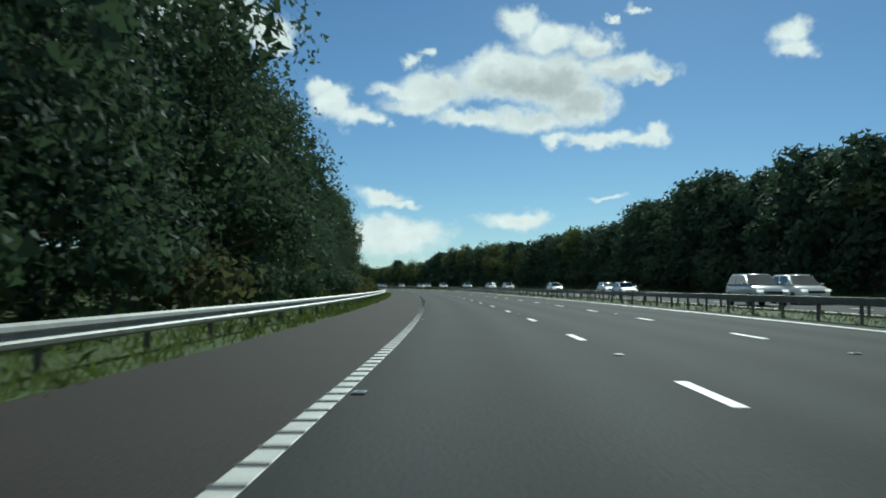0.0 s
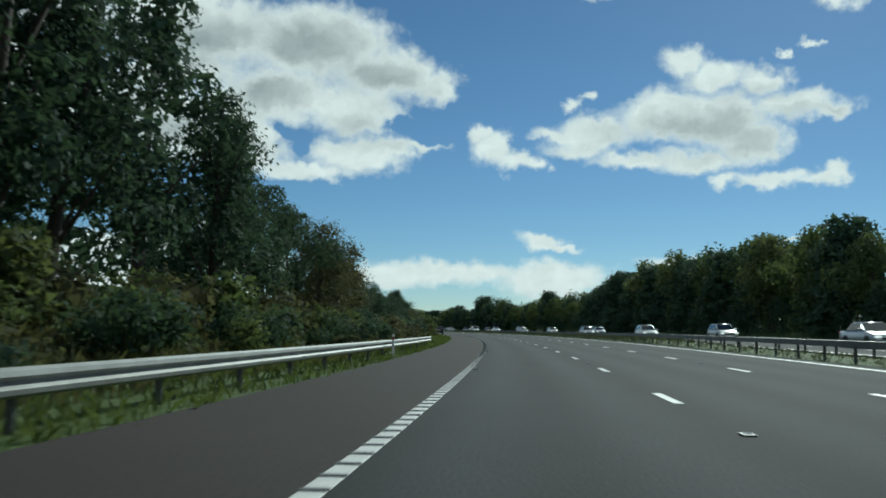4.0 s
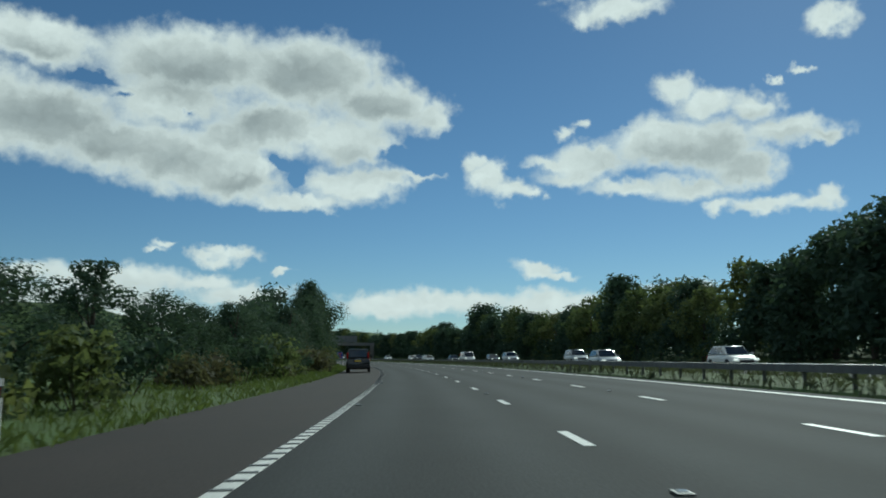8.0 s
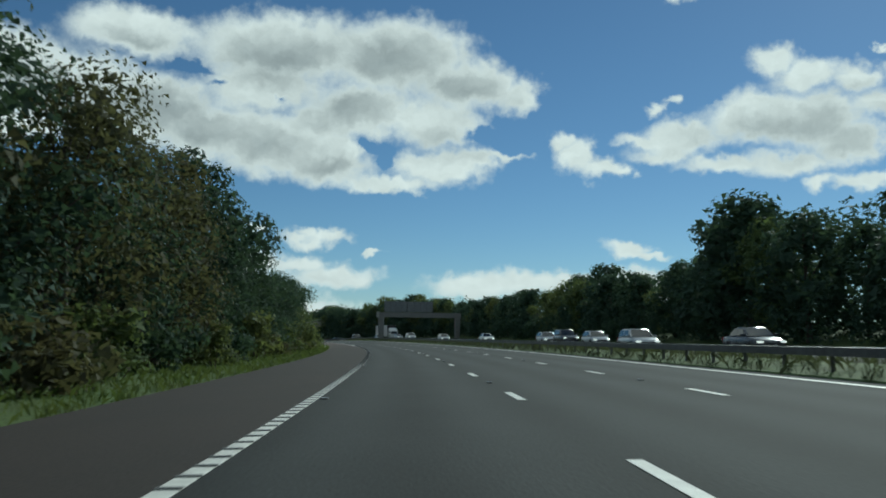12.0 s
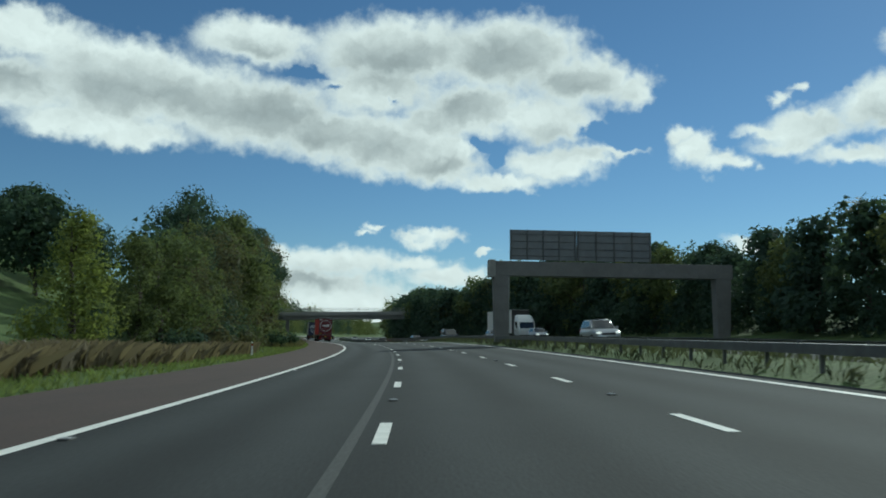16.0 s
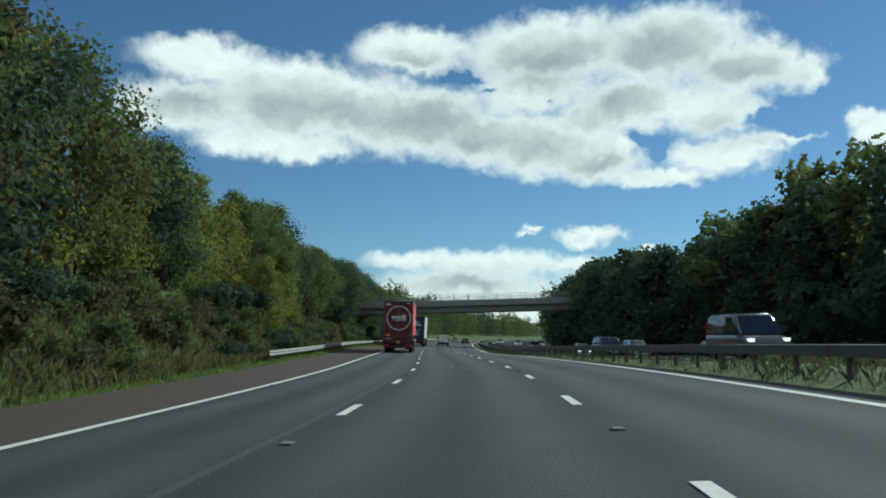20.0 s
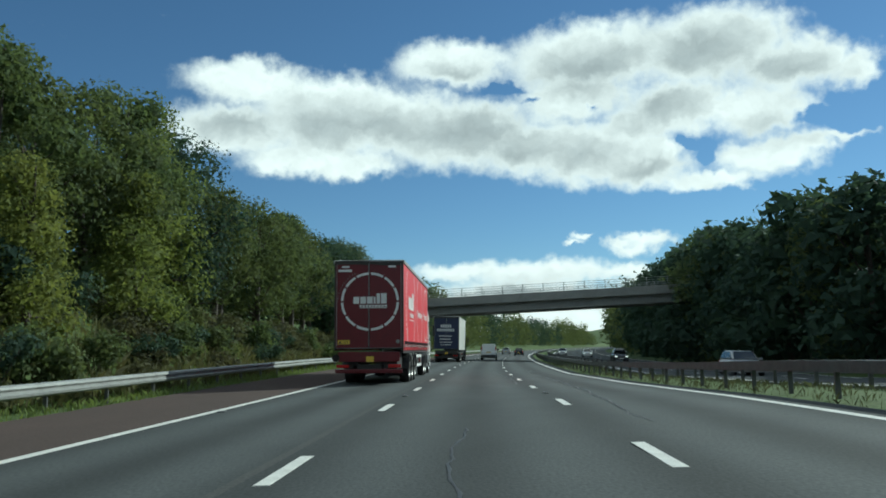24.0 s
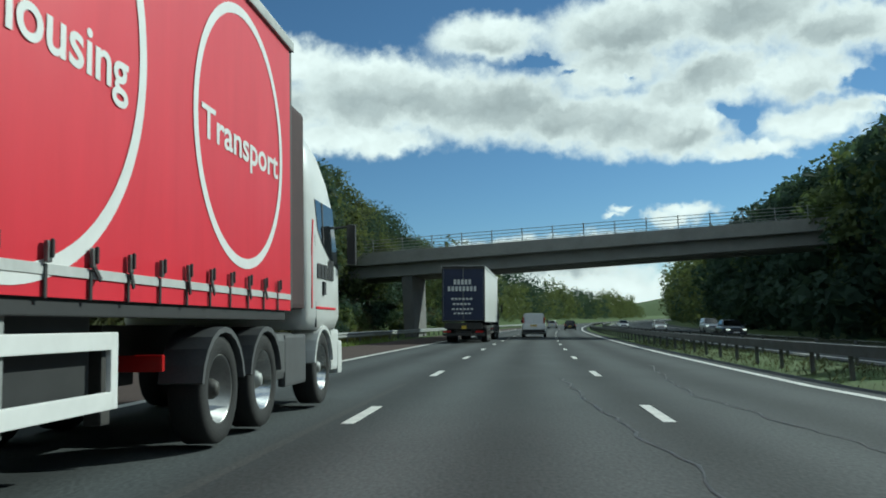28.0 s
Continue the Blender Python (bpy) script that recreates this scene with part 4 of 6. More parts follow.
def van(paint, label, L=5.2, W=1.95, H=1.98, windows=False, taxi=False, lit=False, blank=False):
    """A panel van or people carrier with its rear at y = 0."""
    top = new("van")
    tagged(top, label, "van")
    belt = 1.12
    part("body", tub([(0.0, 0.45, belt, W * 0.45), (0.06, 0.32, belt + 0.02, W * 0.49), (0.7, 0.26, belt + 0.02, W * 0.5), (L * 0.72, 0.26, belt + 0.02, W * 0.5), (L * 0.86, 0.26, belt - 0.04, W * 0.49), (L - 0.2, 0.28, belt - 0.22, W * 0.46), (L - 0.03, 0.34, belt - 0.4, W * 0.4)]), M[paint], top, smooth=True)
    P = frustum((0.02, L * 0.86, W * 0.475), (0.16, L * 0.66, W * 0.41), belt - 0.05, H)
    cabin(P, M[paint], top, bevel=0.09)
    pane(P, "front", 0.06, 0.94, 0.08, 0.9, top, name="windscreen")
    for a, b in ((0.09, 0.485), (0.515, 0.91)):
        if blank:
            pane(P, "rear", a, b, 0.0, 0.9, top, paint, "rear_door", 0.02)
        else:
            pane(P, "rear", a, b, 0.22, 0.84, top, name="rear_window")
    rr = ((0.06, 0.3), (0.32, 0.6), (0.625, 0.88)) if windows else ((0.65, 0.88),)
    for a, b in rr:
        pane(P, "right", a, b, 0.16, 0.84, top, name="side_window")
        pane(P, "left", 1 - b, 1 - a, 0.16, 0.84, top, name="side_window")
    if taxi:
        part("roof_strip", box(W * 0.8, 0.06, 0.03, 0, 0.2, H - 0.02, 0.01), M["chrome"], top)
    for sx in (-1, 1):
        part("headlamp", box(0.26, 0.3, 0.15, sx * W * 0.37, L - 0.24, belt - 0.24, 0.05), M["lamp_on" if lit else "clear_lens"], top)
        part("tail_lamp", box(0.1, 0.12, 0.5, sx * W * 0.435, 0.07, belt + 0.28, 0.03), M["red_lens"], top, "tall red tail lamp")
        part("mirror", box(0.2, 0.14, 0.26, sx * (W * 0.5 + 0.1), L * 0.77, belt + 0.2, 0.04), M["black"], top)
        part("side_moulding", box(0.03, L * 0.7, 0.035, sx * (W * 0.5 + 0.002), L * 0.45, 0.68, 0.01), M["chrome" if taxi else "black"], top)
        part("sill", box(0.06, L * 0.5, 0.08, sx * W * 0.49, L * 0.46, 0.3, 0.02), M["black"], top)
        for y in (0.95, L - 0.95):
            part("wheel_arch", lathe([(0.41, 0), (0.41, sx * 0.03), (0.37, sx * 0.035), (0.02, sx * 0.02)], "x", 20, (sx * (W * 0.5 - 0.015), y, 0.35)), M["black"], top)
            wheel(top, sx * (W * 0.5 - 0.09), y, 0.34, 0.22, sx, "chrome" if taxi else "alu")
    part("bumper", box(W * 0.9, 0.18, 0.26, 0, 0.02, 0.52, 0.05), M["black"], top)
    part("bumper", box(W * 0.84, 0.2, 0.26, 0, L - 0.1, 0.48, 0.06), M["black"], top)
    part("handle_bar", box(0.5, 0.03, 0.04, 0, -0.03, 1.06, 0.01), M["chrome"], top)
    part("number_plate", box(0.52, 0.02, 0.11, 0, -0.03, 0.95, 0.004, seg=1), M["yellow"], top)
    part("number_plate", box(0.52, 0.02, 0.11, 0, L + 0.01, 0.5, 0.004, seg=1), M["white_print"], top)
    return top


def stand(ob, S, u, turn=0.0):
    x, y, z = at(S, u)
    ob.matrix_basis = pose(x, y, z, 0, -leaning(S) * math.cos(radians(turn)), turned(S) + turn)
    return ob


def words(text, size, parent, m, material, name="lettering", depth=0.001, label="", wide=0.0):
    """Words as flat raised letters at the pose m, starting at its origin."""
    c = bpy.data.curves.new("letters", "FONT")
    c.body, c.size, c.extrude = text, size, depth
    c.offset = 0.016 * size
    o = bpy.data.objects.new("letters", c)
    scene.collection.objects.link(o)
    me = bpy.data.meshes.new_from_object(o.evaluated_get(bpy.context.evaluated_depsgraph_get()))
    bpy.data.objects.remove(o)
    if wide:                                # stretched along the line to a given width
        xs = [v.co.x for v in me.vertices]
        for v in me.vertices:
            v.co.x = (v.co.x - min(xs)) * wide / (max(xs) - min(xs))
    me.materials.clear()
    me.materials.append(material)
    ob = new(name, me)
    ob.parent = parent
    ob.matrix_basis = m
    if label:
        ob["label"] = label
    return ob


# poses for writing on the right side (reads towards +y) and on the rear (reads towards +x)
side_at = lambda x, y, z: Matrix.Translation((x, y, z)) @ Matrix(((0, 0, 1, 0), (1, 0, 0, 0), (0, 1, 0, 0), (0, 0, 0, 1)))
rear_at = lambda x, y, z: pose(x, y, z, 90, 0, 0)


def ring_plate(r, w, zc, lo, hi, along, make, gaps=0, seg=72, half=0):
    """A flat painted ring, cut off below lo and above hi; make(a, z) places a point, gaps break it."""
    bm = bmesh.new()
    for i in range(seg):
        if gaps and (i % (seg // gaps)) == 0:
            continue
        q = [2 * math.pi * (i + k) / seg for k in (0, 1)]
        pts = [(along + rr * math.cos(a), zc + rr * math.sin(a)) for a, rr in ((q[0], r - w), (q[0], r), (q[1], r), (q[1], r - w))]
        if any(z < lo or z > hi for _, z in pts) or any((a - along) * half < -1e-6 for a, _ in pts):
            continue
        bm.faces.new([bm.verts.new(make(a, z)) for a, z in pts])
    bmesh.ops.remove_doubles(bm, verts=bm.verts[:], dist=0.0005)
    bmesh.ops.recalc_face_normals(bm, faces=bm.faces[:])
    return bm


def name_blocks(parent, m, h, material):
    """A name drawn as six plain blocks, the last two and the fourth tall."""
    for i, (x, w, hh) in enumerate(((0, 0.85, 1), (1.0, 0.8, 1), (1.95, 0.8, 1), (2.9, 0.28, 1), (3.32, 0.5, 1.45), (3.95, 0.8, 1.45))):
        bm = box(w * h, hh * h, 0.006, (x + w / 2) * h, hh * h / 2, 0, 0.002, seg=1)
        o = part("emblem_block", bm, material, parent, "plain white block of the emblem")
        o.matrix_basis = m


def articulated(label, side_mat, rear_mat, cab_paint, main=False):
    """A tractor and box trailer, rear doors at y = 0, facing +y."""
    top = new("articulated_lorry")
    tagged(top, label, "lorry")
    TW, TL, Z0, Z1 = 2.55, 13.6, 1.27, 4.54
    hw = TW / 2
    # load box
    for sx in (-1, 1):
        ys, zs = np.linspace(0.12, TL - 0.08, 60 if main else 14), np.linspace(Z0 - 0.02, Z1 - 0.1, 12 if main else 4)
        V, F = [], []
        for y in ys:
            for k, z in enumerate(zs):
                d = 0.003 * math.sin(y * 5.2 + 0.6 * math.sin(z * 3)) * math.sin(math.pi * k / (len(zs) - 1)) if main else 0
                V.append((sx * (hw + d), y, z))
        n = len(zs)
        for i in range(len(ys) - 1):
            for j in range(n - 1):
                F.append((i * n + j, (i + 1) * n + j, (i + 1) * n + j + 1, i * n + j + 1) if sx > 0 else (i * n + j, i * n + j + 1, (i + 1) * n + j + 1, (i + 1) * n + j))
        mesh_ob("side_curtain" if main else "side_wall", V, F, M[side_mat], top, smooth=True)
    part("load_core", box(TW - 0.1, TL - 0.1, Z1 - Z0 - 0.1, 0, TL / 2, (Z0 + Z1) / 2), M["chassis"], top)
    part("roof", box(TW, TL, 0.08, 0, TL / 2, Z1 - 0.02, 0.03), M["white_print"], top, "pale trailer roof")
    for sx in (-1, 1):
        part("roof_rail", box(0.07, TL, 0.13, sx * (hw + 0.005), TL / 2, Z1 - 0.06, 0.02), M["steel" if main else side_mat], top)
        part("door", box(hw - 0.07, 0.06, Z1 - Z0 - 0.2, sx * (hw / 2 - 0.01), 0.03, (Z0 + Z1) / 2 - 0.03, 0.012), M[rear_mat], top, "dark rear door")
        part("door_post", box(0.07, 0.14, Z1 - Z0, sx * (hw - 0.035), 0.07, (Z0 + Z1) / 2, 0.015), M["chassis"], top)
        part("door_seal", box(0.02, 0.012, Z1 - Z0 - 0.25, sx * (hw - 0.09), -0.004, (Z0 + Z1) / 2, 0.003, seg=1), M["steel"], top)
    part("header", box(TW, 0.16, 0.22, 0, 0.08, Z1 - 0.1, 0.02), M["chassis"], top)
    part("door_seal", box(0.022, 0.012, Z1 - Z0 - 0.25, 0, -0.004, (Z0 + Z1) / 2, 0.003, seg=1), M["steel"], top)
    part("bottom_seal", box(TW - 0.16, 0.012, 0.02, 0, -0.004, Z0 + 0.06, 0.003, seg=1), M["steel"], top)
    part("front_bulkhead", box(TW, 0.1, Z1 - Z0, 0, TL - 0.03, (Z0 + Z1) / 2, 0.02), M["chassis"], top)
    # chassis and rear bumper
    for sx in (-1, 1):
        part("chassis_rail", box(0.16, TL - 1.5, 0.4, sx * 0.5, TL / 2 - 0.5, 0.9, 0.02), M["chassis"], top)
        part("rear_lamp", box(0.46, 0.08, 0.12, sx * 0.95, -0.02, 0.68, 0.02), M["red_lens"], top, "red rear lamp cluster")
        part("mudflap", box(0.6, 0.02, 0.5, sx * 0.9, 2.2, 0.55), M["rubber"], top)
        part("landing_leg", box(0.14, 0.14, 0.75, sx * 0.8, 9.9, 0.72, 0.02), M["chassis"], top)
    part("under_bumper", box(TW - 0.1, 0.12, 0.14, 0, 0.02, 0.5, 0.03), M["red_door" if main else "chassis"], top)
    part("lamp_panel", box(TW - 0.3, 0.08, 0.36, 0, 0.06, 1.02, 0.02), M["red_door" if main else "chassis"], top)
    part("number_plate", box(0.28, 0.02, 0.2, 0.04, -0.005, 0.93, 0.004, seg=1), M["yellow"], top)
    part("bumper_stay", box(0.9, 0.3, 0.25, 0, 0.3, 0.62, 0.03), M["chassis"], top)
    # trailer wheels
    for y in (2.72, 4.0, 5.28):
        for sx in (-1, 1):
            wheel(top, sx * (hw - 0.2), y, 0.51, 0.38, sx, "alu", "red_lens" if main else "chassis")
            if main:
                bm = bmesh.new()
                for i in range(12):
                    q = [math.pi * (0.02 + 0.96 * (i + k) / 12) for k in (0, 1)]
                    vs = [bm.verts.new((sx * (hw - 0.4 + d), y + 0.6 * math.cos(a), 0.51 + 0.6 * math.sin(a))) for a, d in ((q[0], 0), (q[1], 0), (q[1], 0.42), (q[0], 0.42))]
                    bm.faces.new(vs)
                bmesh.ops.remove_doubles(bm, verts=bm.verts[:], dist=0.001)
                ex = bmesh.ops.solidify(bm, geom=bm.faces[:], thickness=0.03)
                mg = part("mudguard", bm, M["black"], top)
                part("edge_trim", ring_plate(0.62, 0.022, 0.51, 0.55, 3, y, lambda a, z, s=sx: (s * (hw + 0.024), a, z)), M["alu_strip"], mg, "bright trim strip")
    part("axle_beam", box(2.0, 3.4, 0.14, 0, 4.0, 0.5, 0.02), M["chassis"], top)
    # side guards
    for sx in (-1, 1):
        gm = M["white_print"] if main else M["chassis"]
        for z in (0.58, 0.98):
            part("side_guard_rail", box(0.04, 3.28, 0.12, sx * (hw - 0.06), 7.67, z, 0.01), gm, top)
        part("side_guard_end", box(0.04, 0.1, 0.52, sx * (hw - 0.06), 9.31, 0.78, 0.01), gm, top)
        for y in (6.3, 8.1):
            part("side_guard_post", box(0.03, 0.05, 0.75, sx * (hw - 0.09), y, 0.85), M["steel"], top)
    if main:
        for sx in (1,):
            for i in range(26):                   # curtain straps and buckles
                y = 0.2 + i * 0.51
                st = part("strap", box(0.012, 0.034, 0.2, hw + 0.016, y, Z0 + 0.07, 0.004, seg=1), M["black"], top)
                part("buckle", box(0.03, 0.05, 0.13, hw + 0.03, y, Z0 + 0.24, 0.012), M["dull_steel"], st)
                part("buckle_lever", box(0.02, 0.03, 0.11, hw + 0.05, y + 0.012, Z0 + 0.26, 0.006, seg=1), M["black"], st)
                if i % 3 != 1:                    # loose ends of the webbing, each hanging its own way
                    tail = part("strap_tail", box(0.012, 0.04, 0.13, 0, 0, -0.065, 0.004, seg=1), M["black"], st)
                    tail.matrix_basis = Matrix.Translation((hw + 0.032, y, Z0 + 0.19)) @ Matrix.Rotation(0.25 + 0.75 * ((i * 7) % 5) / 5, 4, "X")
            part("reflective_strip", box(0.008, TL - 0.2, 0.065, hw + 0.009, TL / 2, Z0 + 0.14, 0.002, seg=1), M["alu_strip"], top, "pale grey reflective tape")
            part("locker", box(0.5, 1.75, 0.66, hw - 0.5, 1.08, 0.9, 0.03), M["black"], top, "black tool locker under the trailer's rear")
            part("locker_handle", rod(Vector((hw - 0.235, 0.75, 0.86)), Vector((hw - 0.235, 1.25, 0.86)), 0.011, seg=6), M["dull_steel"], top)
            # black box standing in for the unlit space behind the guard
            part("pallet_box", box(0.5, 3.1, 0.62, hw - 0.42, 7.67, 0.86, 0.03), M["black"], top, "black box added for the shade behind the side guard")
            # black strip added for the shade along the floor's edge
            part("side_rave", box(0.06, TL - 0.4, 0.14, hw - 0.06, TL / 2, Z0 - 0.06, 0.01), M["black"], top)
            px = hw + 0.0055
            for along, r in ((3.22, 2.04), (7.95, 1.7), (11.86, 1.32)):
                for half in (-1, 1):
                    part("printed_arc", ring_plate(r, 0.055 + 0.035 * r, 2.96 if r < 1.5 else 3.0, Z0 + 0.02, Z1 - 0.16, along, lambda a, z: (px, a, z), seg=96, half=half), M["white_print"], top, "white half ring printed on the curtain")
            name_blocks(top, side_at(px, 2.1, 2.84), 0.495, M["white_print"])
            words("your distribution", 0.34, top, side_at(px, 2.57, 2.55), M["white_print"], wide=1.95)
            part("underline", box(0.006, 1.92, 0.035, px, 3.53, 2.44), M["white_print"], top)
            words("Warehousing", 0.46, top, side_at(px, 6.56, 2.7), M["white_print"], wide=2.8)
            words("Transport", 0.42, top, side_at(px, 10.72, 2.74), M["white_print"], wide=2.28)
            for i in range(16):                   # web address along the first ring, as plain bars
                a = math.radians(150 + i * 4.6)
                b_ = part("printed_bar", box(0.006, 0.07, 0.13), M["white_print"], top)
                b_.matrix_basis = Matrix.Translation((px, 3.22 + 2.24 * math.cos(a), 3.0 + 2.24 * math.sin(a))) @ Matrix.Rotation(a + math.pi / 2, 4, "X")
                if not (Z0 + 0.2 < 3.0 + 2.24 * math.sin(a) < Z1 - 0.2) or 3.22 + 2.24 * math.cos(a) < 0.2:
                    bpy.data.objects.remove(b_)
        for k in range(12):                       # broken ring on the doors
            bm = bmesh.new()
            for i in range(7):
                q = [2 * math.pi * (k * 8 + 0.5 + i + e) / 96 for e in (0, 1)]
                bm.faces.new([bm.verts.new((0.04 + r_ * math.cos(a), -0.008, 3.03 + r_ * math.sin(a))) for a, r_ in ((q[0], 0.98), (q[0], 1.07), (q[1], 1.07), (q[1], 0.98))])
            bmesh.ops.remove_doubles(bm, verts=bm.verts[:], dist=0.0005)
            part("ring_segment", bm, M["white_print"], top, "white arc of the ring on the doors")
        name_blocks(top, rear_at(-0.57, -0.008, 2.95), 0.257, M["white_print"])
        for k in range(9):
            part("printed_bar", box(0.09, 0.006, 0.07, -0.3 + k * 0.115, -0.007, 2.87), M["white_print"], top)
        part("underline", box(1.02, 0.006, 0.025, 0.16, -0.007, 2.8), M["white_print"], top)
        wl = part("warning_label", box(0.44, 0.006, 0.15, -0.92, -0.007, 1.55), M["yellow"], top, "yellow warning label")
        tri = bmesh.new()
        tri.faces.new([tri.verts.new((-1.05 + x, -0.012, 1.5 + z)) for x, z in ((-0.06, 0), (0.06, 0), (0, 0.105))])
        part("warning_triangle", tri, M["black"], wl, "black triangle")
        for z in (1.515, 1.55, 1.585):
            part("printed_bar", box(0.2, 0.004, 0.012, -0.84, -0.012, z), M["black"], wl)
        part("round_sticker", lathe([(0.07, -0.004), (0.07, -0.009), (0.002, -0.009)], "y", 18, (1.06, 0, 1.57)), M["steel"], top, "round grey sticker")
        part("dock_buffer", lathe([(0.11, -0.1), (0.13, -0.08), (0.13, 0.1), (0.11, 0.12)], "y", 16, (-1.2, -0.02, 0.98)), M["rubber"], top, "black rubber dock buffer")
        part("fleet_number", box(0.5, 0.006, 0.09, -0.88, -0.007, 4.17), M["white_print"], top)
        for sx in (-1, 1):
            part("sign_plate", box(0.28, 0.006, 0.07, sx * 0.86, -0.007, 4.31), M["white_print"], top)
        for i in range(13):
            a = math.radians(118 + i * 5)
            b_ = part("printed_bar", box(0.022, 0.004, 0.04), M["steel"], top)
            b_.matrix_basis = Matrix.Translation((0.04 + 1.19 * math.cos(a), -0.007, 3.0 + 1.19 * math.sin(a))) @ Matrix.Rotation(-(a - math.pi / 2), 4, "Y")
    else:
        for z, w, h in ((3.6, 1.2, 0.3), (3.2, 1.9, 0.28), (2.6, 1.5, 0.12), (2.3, 1.3, 0.12), (2.0, 1.4, 0.1), (1.75, 1.2, 0.1)):
            for k in range(max(3, int(w / 0.22))):
                part("printed_bar", box(0.15, 0.006, h, -w / 2 + 0.11 + k * 0.22, -0.008, z), M["white_print"], top, "pale line of writing")
    # tractor
    tr0 = 14.3
    part("air_deflector", box(2.44, 0.74, 2.55, 0, 14.03, 2.56, 0.06), M["maroon" if main else "chassis"], top, "dark air deflector behind the cab")
    cab_rings = []
    for z, y0, y1, w in ((1.02, 0.12, 2.22, 1.22), (1.2, 0.1, 2.26, 1.25), (1.9, 0.1, 2.24, 1.25), (2.75, 0.12, 2.02, 1.22), (3.1, 0.12, 1.78, 1.19), (3.45, 0.14, 1.36, 1.14), (3.68, 0.16, 0.95, 1.06), (3.8, 0.22, 0.65, 0.92)):
        c = 0.2 if z > 1.1 else 0.28
        pts = [(w, y0 + c * 0.4), (w, y1 - c * 1.6), (w - c * 0.3, y1 - c * 0.5), (w - c * 1.3, y1), (-w + c * 1.3, y1), (-w + c * 0.3, y1 - c * 0.5), (-w, y1 - c * 1.6), (-w, y0 + c * 0.4), (-w + c * 0.4, y0), (w - c * 0.4, y0)]
        cab_rings.append([(x, tr0 + y, z) for x, y in pts])
    cab = part("cab", loft(cab_rings), M[cab_paint], top, smooth=True)

    def plate(name, pts, material, label="", thick=0.012, under=None):
        """A thin plate on both flanks of the cab through (y, z) points; the flank leans in with height."""
        for sx in (-1, 1):
            bm = bmesh.new()
            lean = lambda z: 1.25 - max(0, z - 1.9) * 0.036
            hi = [bm.verts.new((sx * (lean(z) + thick), tr0 + y, z)) for y, z in pts]
            lo = [bm.verts.new((sx * (lean(z) - 0.02), tr0 + y, z)) for y, z in pts]
            bm.faces.new(hi), bm.faces.new(lo[::-1])
            for i in range(len(pts)):
                bm.faces.new((lo[i], lo[(i + 1) % len(pts)], hi[(i + 1) % len(pts)], hi[i]))
            bmesh.ops.recalc_face_normals(bm, faces=bm.faces[:])
            part(name, bm, M[material], under or top, label)

    plate("side_window", [(0.62, 2.8), (1.66, 2.8), (1.9, 1.92), (1.5, 1.98), (0.95, 2.22), (0.72, 2.4)], "glass", "dark side window")
    plate("window_pillar", [(0.98, 2.8), (1.03, 2.8), (1.03, 2.2), (0.98, 2.22)], "black", thick=0.018)
    if main:
        plate("stripe", [(0.3, 1.3), (0.34, 1.3), (0.38, 2.1), (0.5, 2.5), (0.45, 2.5), (0.34, 2.1)], "red_curtain", "thin red stripe")
        plate("stripe", [(0.55, 1.3), (1.7, 1.3), (1.7, 1.33), (0.55, 1.33)], "red_curtain", "thin red stripe")
        name_blocks(top, side_at(1.264, tr0 + 0.62, 1.72), 0.2, M["black"])
    plate("door_handle", [(0.92, 1.5), (1.04, 1.5), (1.04, 1.68), (0.92, 1.68)], "black", thick=0.03)
    plate("door_seam", [(0.56, 1.05), (0.572, 1.05), (0.572, 2.3), (0.56, 2.3)], "grey_plastic", thick=0.004)
    part("windscreen", loft([[(sx * w, tr0 + y, z) for sx, w, y in ((-1, 1.0, yy), (1, 1.0, yy), (1, 1.0, yy + 0.03), (-1, 1.0, yy + 0.03))] for z, yy in ((1.92, 2.215), (2.75, 1.998))]), M["glass"], top)
    part("aerial", rod((1.0, tr0 + 1.5, 3.0), (1.02, tr0 + 1.5, 3.35), 0.012), M["black"], top)
    for sx in (-1, 1):
        part("cab_step", box(0.2, 0.5, 0.6, sx * 1.11, tr0 + 1.88, 0.72, 0.06), M[cab_paint], top)
        part("mirror", box(0.14, 0.1, 0.62, sx * 1.44, tr0 + 2.05, 2.3, 0.03), M["black"], top)
        part("mirror_arm", rod((sx * 1.2, tr0 + 1.95, 2.55), (sx * 1.44, tr0 + 2.05, 2.58), 0.02), M["black"], top)
        part("side_skirt", box(0.1, 0.95, 0.62, sx * 1.16, tr0 - 0.3, 0.66, 0.04), M["grey_plastic"], top)
        for y, rim in ((11.38, "alu"), (12.67, "chrome"), (15.3, "chrome")):
            wheel(top, sx * 1.06, y, 0.5, 0.32, sx, rim, "chassis" if y < 12 else "steel")
            arch = bmesh.new()
            for i in range(10):
                q = [math.pi * (0.05 + 0.9 * (i + k) / 10) for k in (0, 1)]
                arch.faces.new([arch.verts.new((sx * (0.86 + d), y + 0.57 * math.cos(a), 0.5 + 0.57 * math.sin(a))) for a, d in ((q[0], 0), (q[1], 0), (q[1], 0.4), (q[0], 0.4))])
            bmesh.ops.remove_doubles(arch, verts=arch.verts[:], dist=0.001)
            bmesh.ops.solidify(arch, geom=arch.faces[:], thickness=0.05)
            part("wheel_arch", arch, M["grey_plastic"] if y < 14 else M[cab_paint], top, "grey plastic mudguard" if y < 14 else "")
        part("tractor_tail_lamp", box(0.5, 0.06, 0.14, sx * 0.85, 10.4, 0.78, 0.02), M["red_lens"], top)
    part("fuel_tank", box(0.6, 1.0, 0.55, 0.9, 13.5, 0.72, 0.1), M["dull_steel"], top)
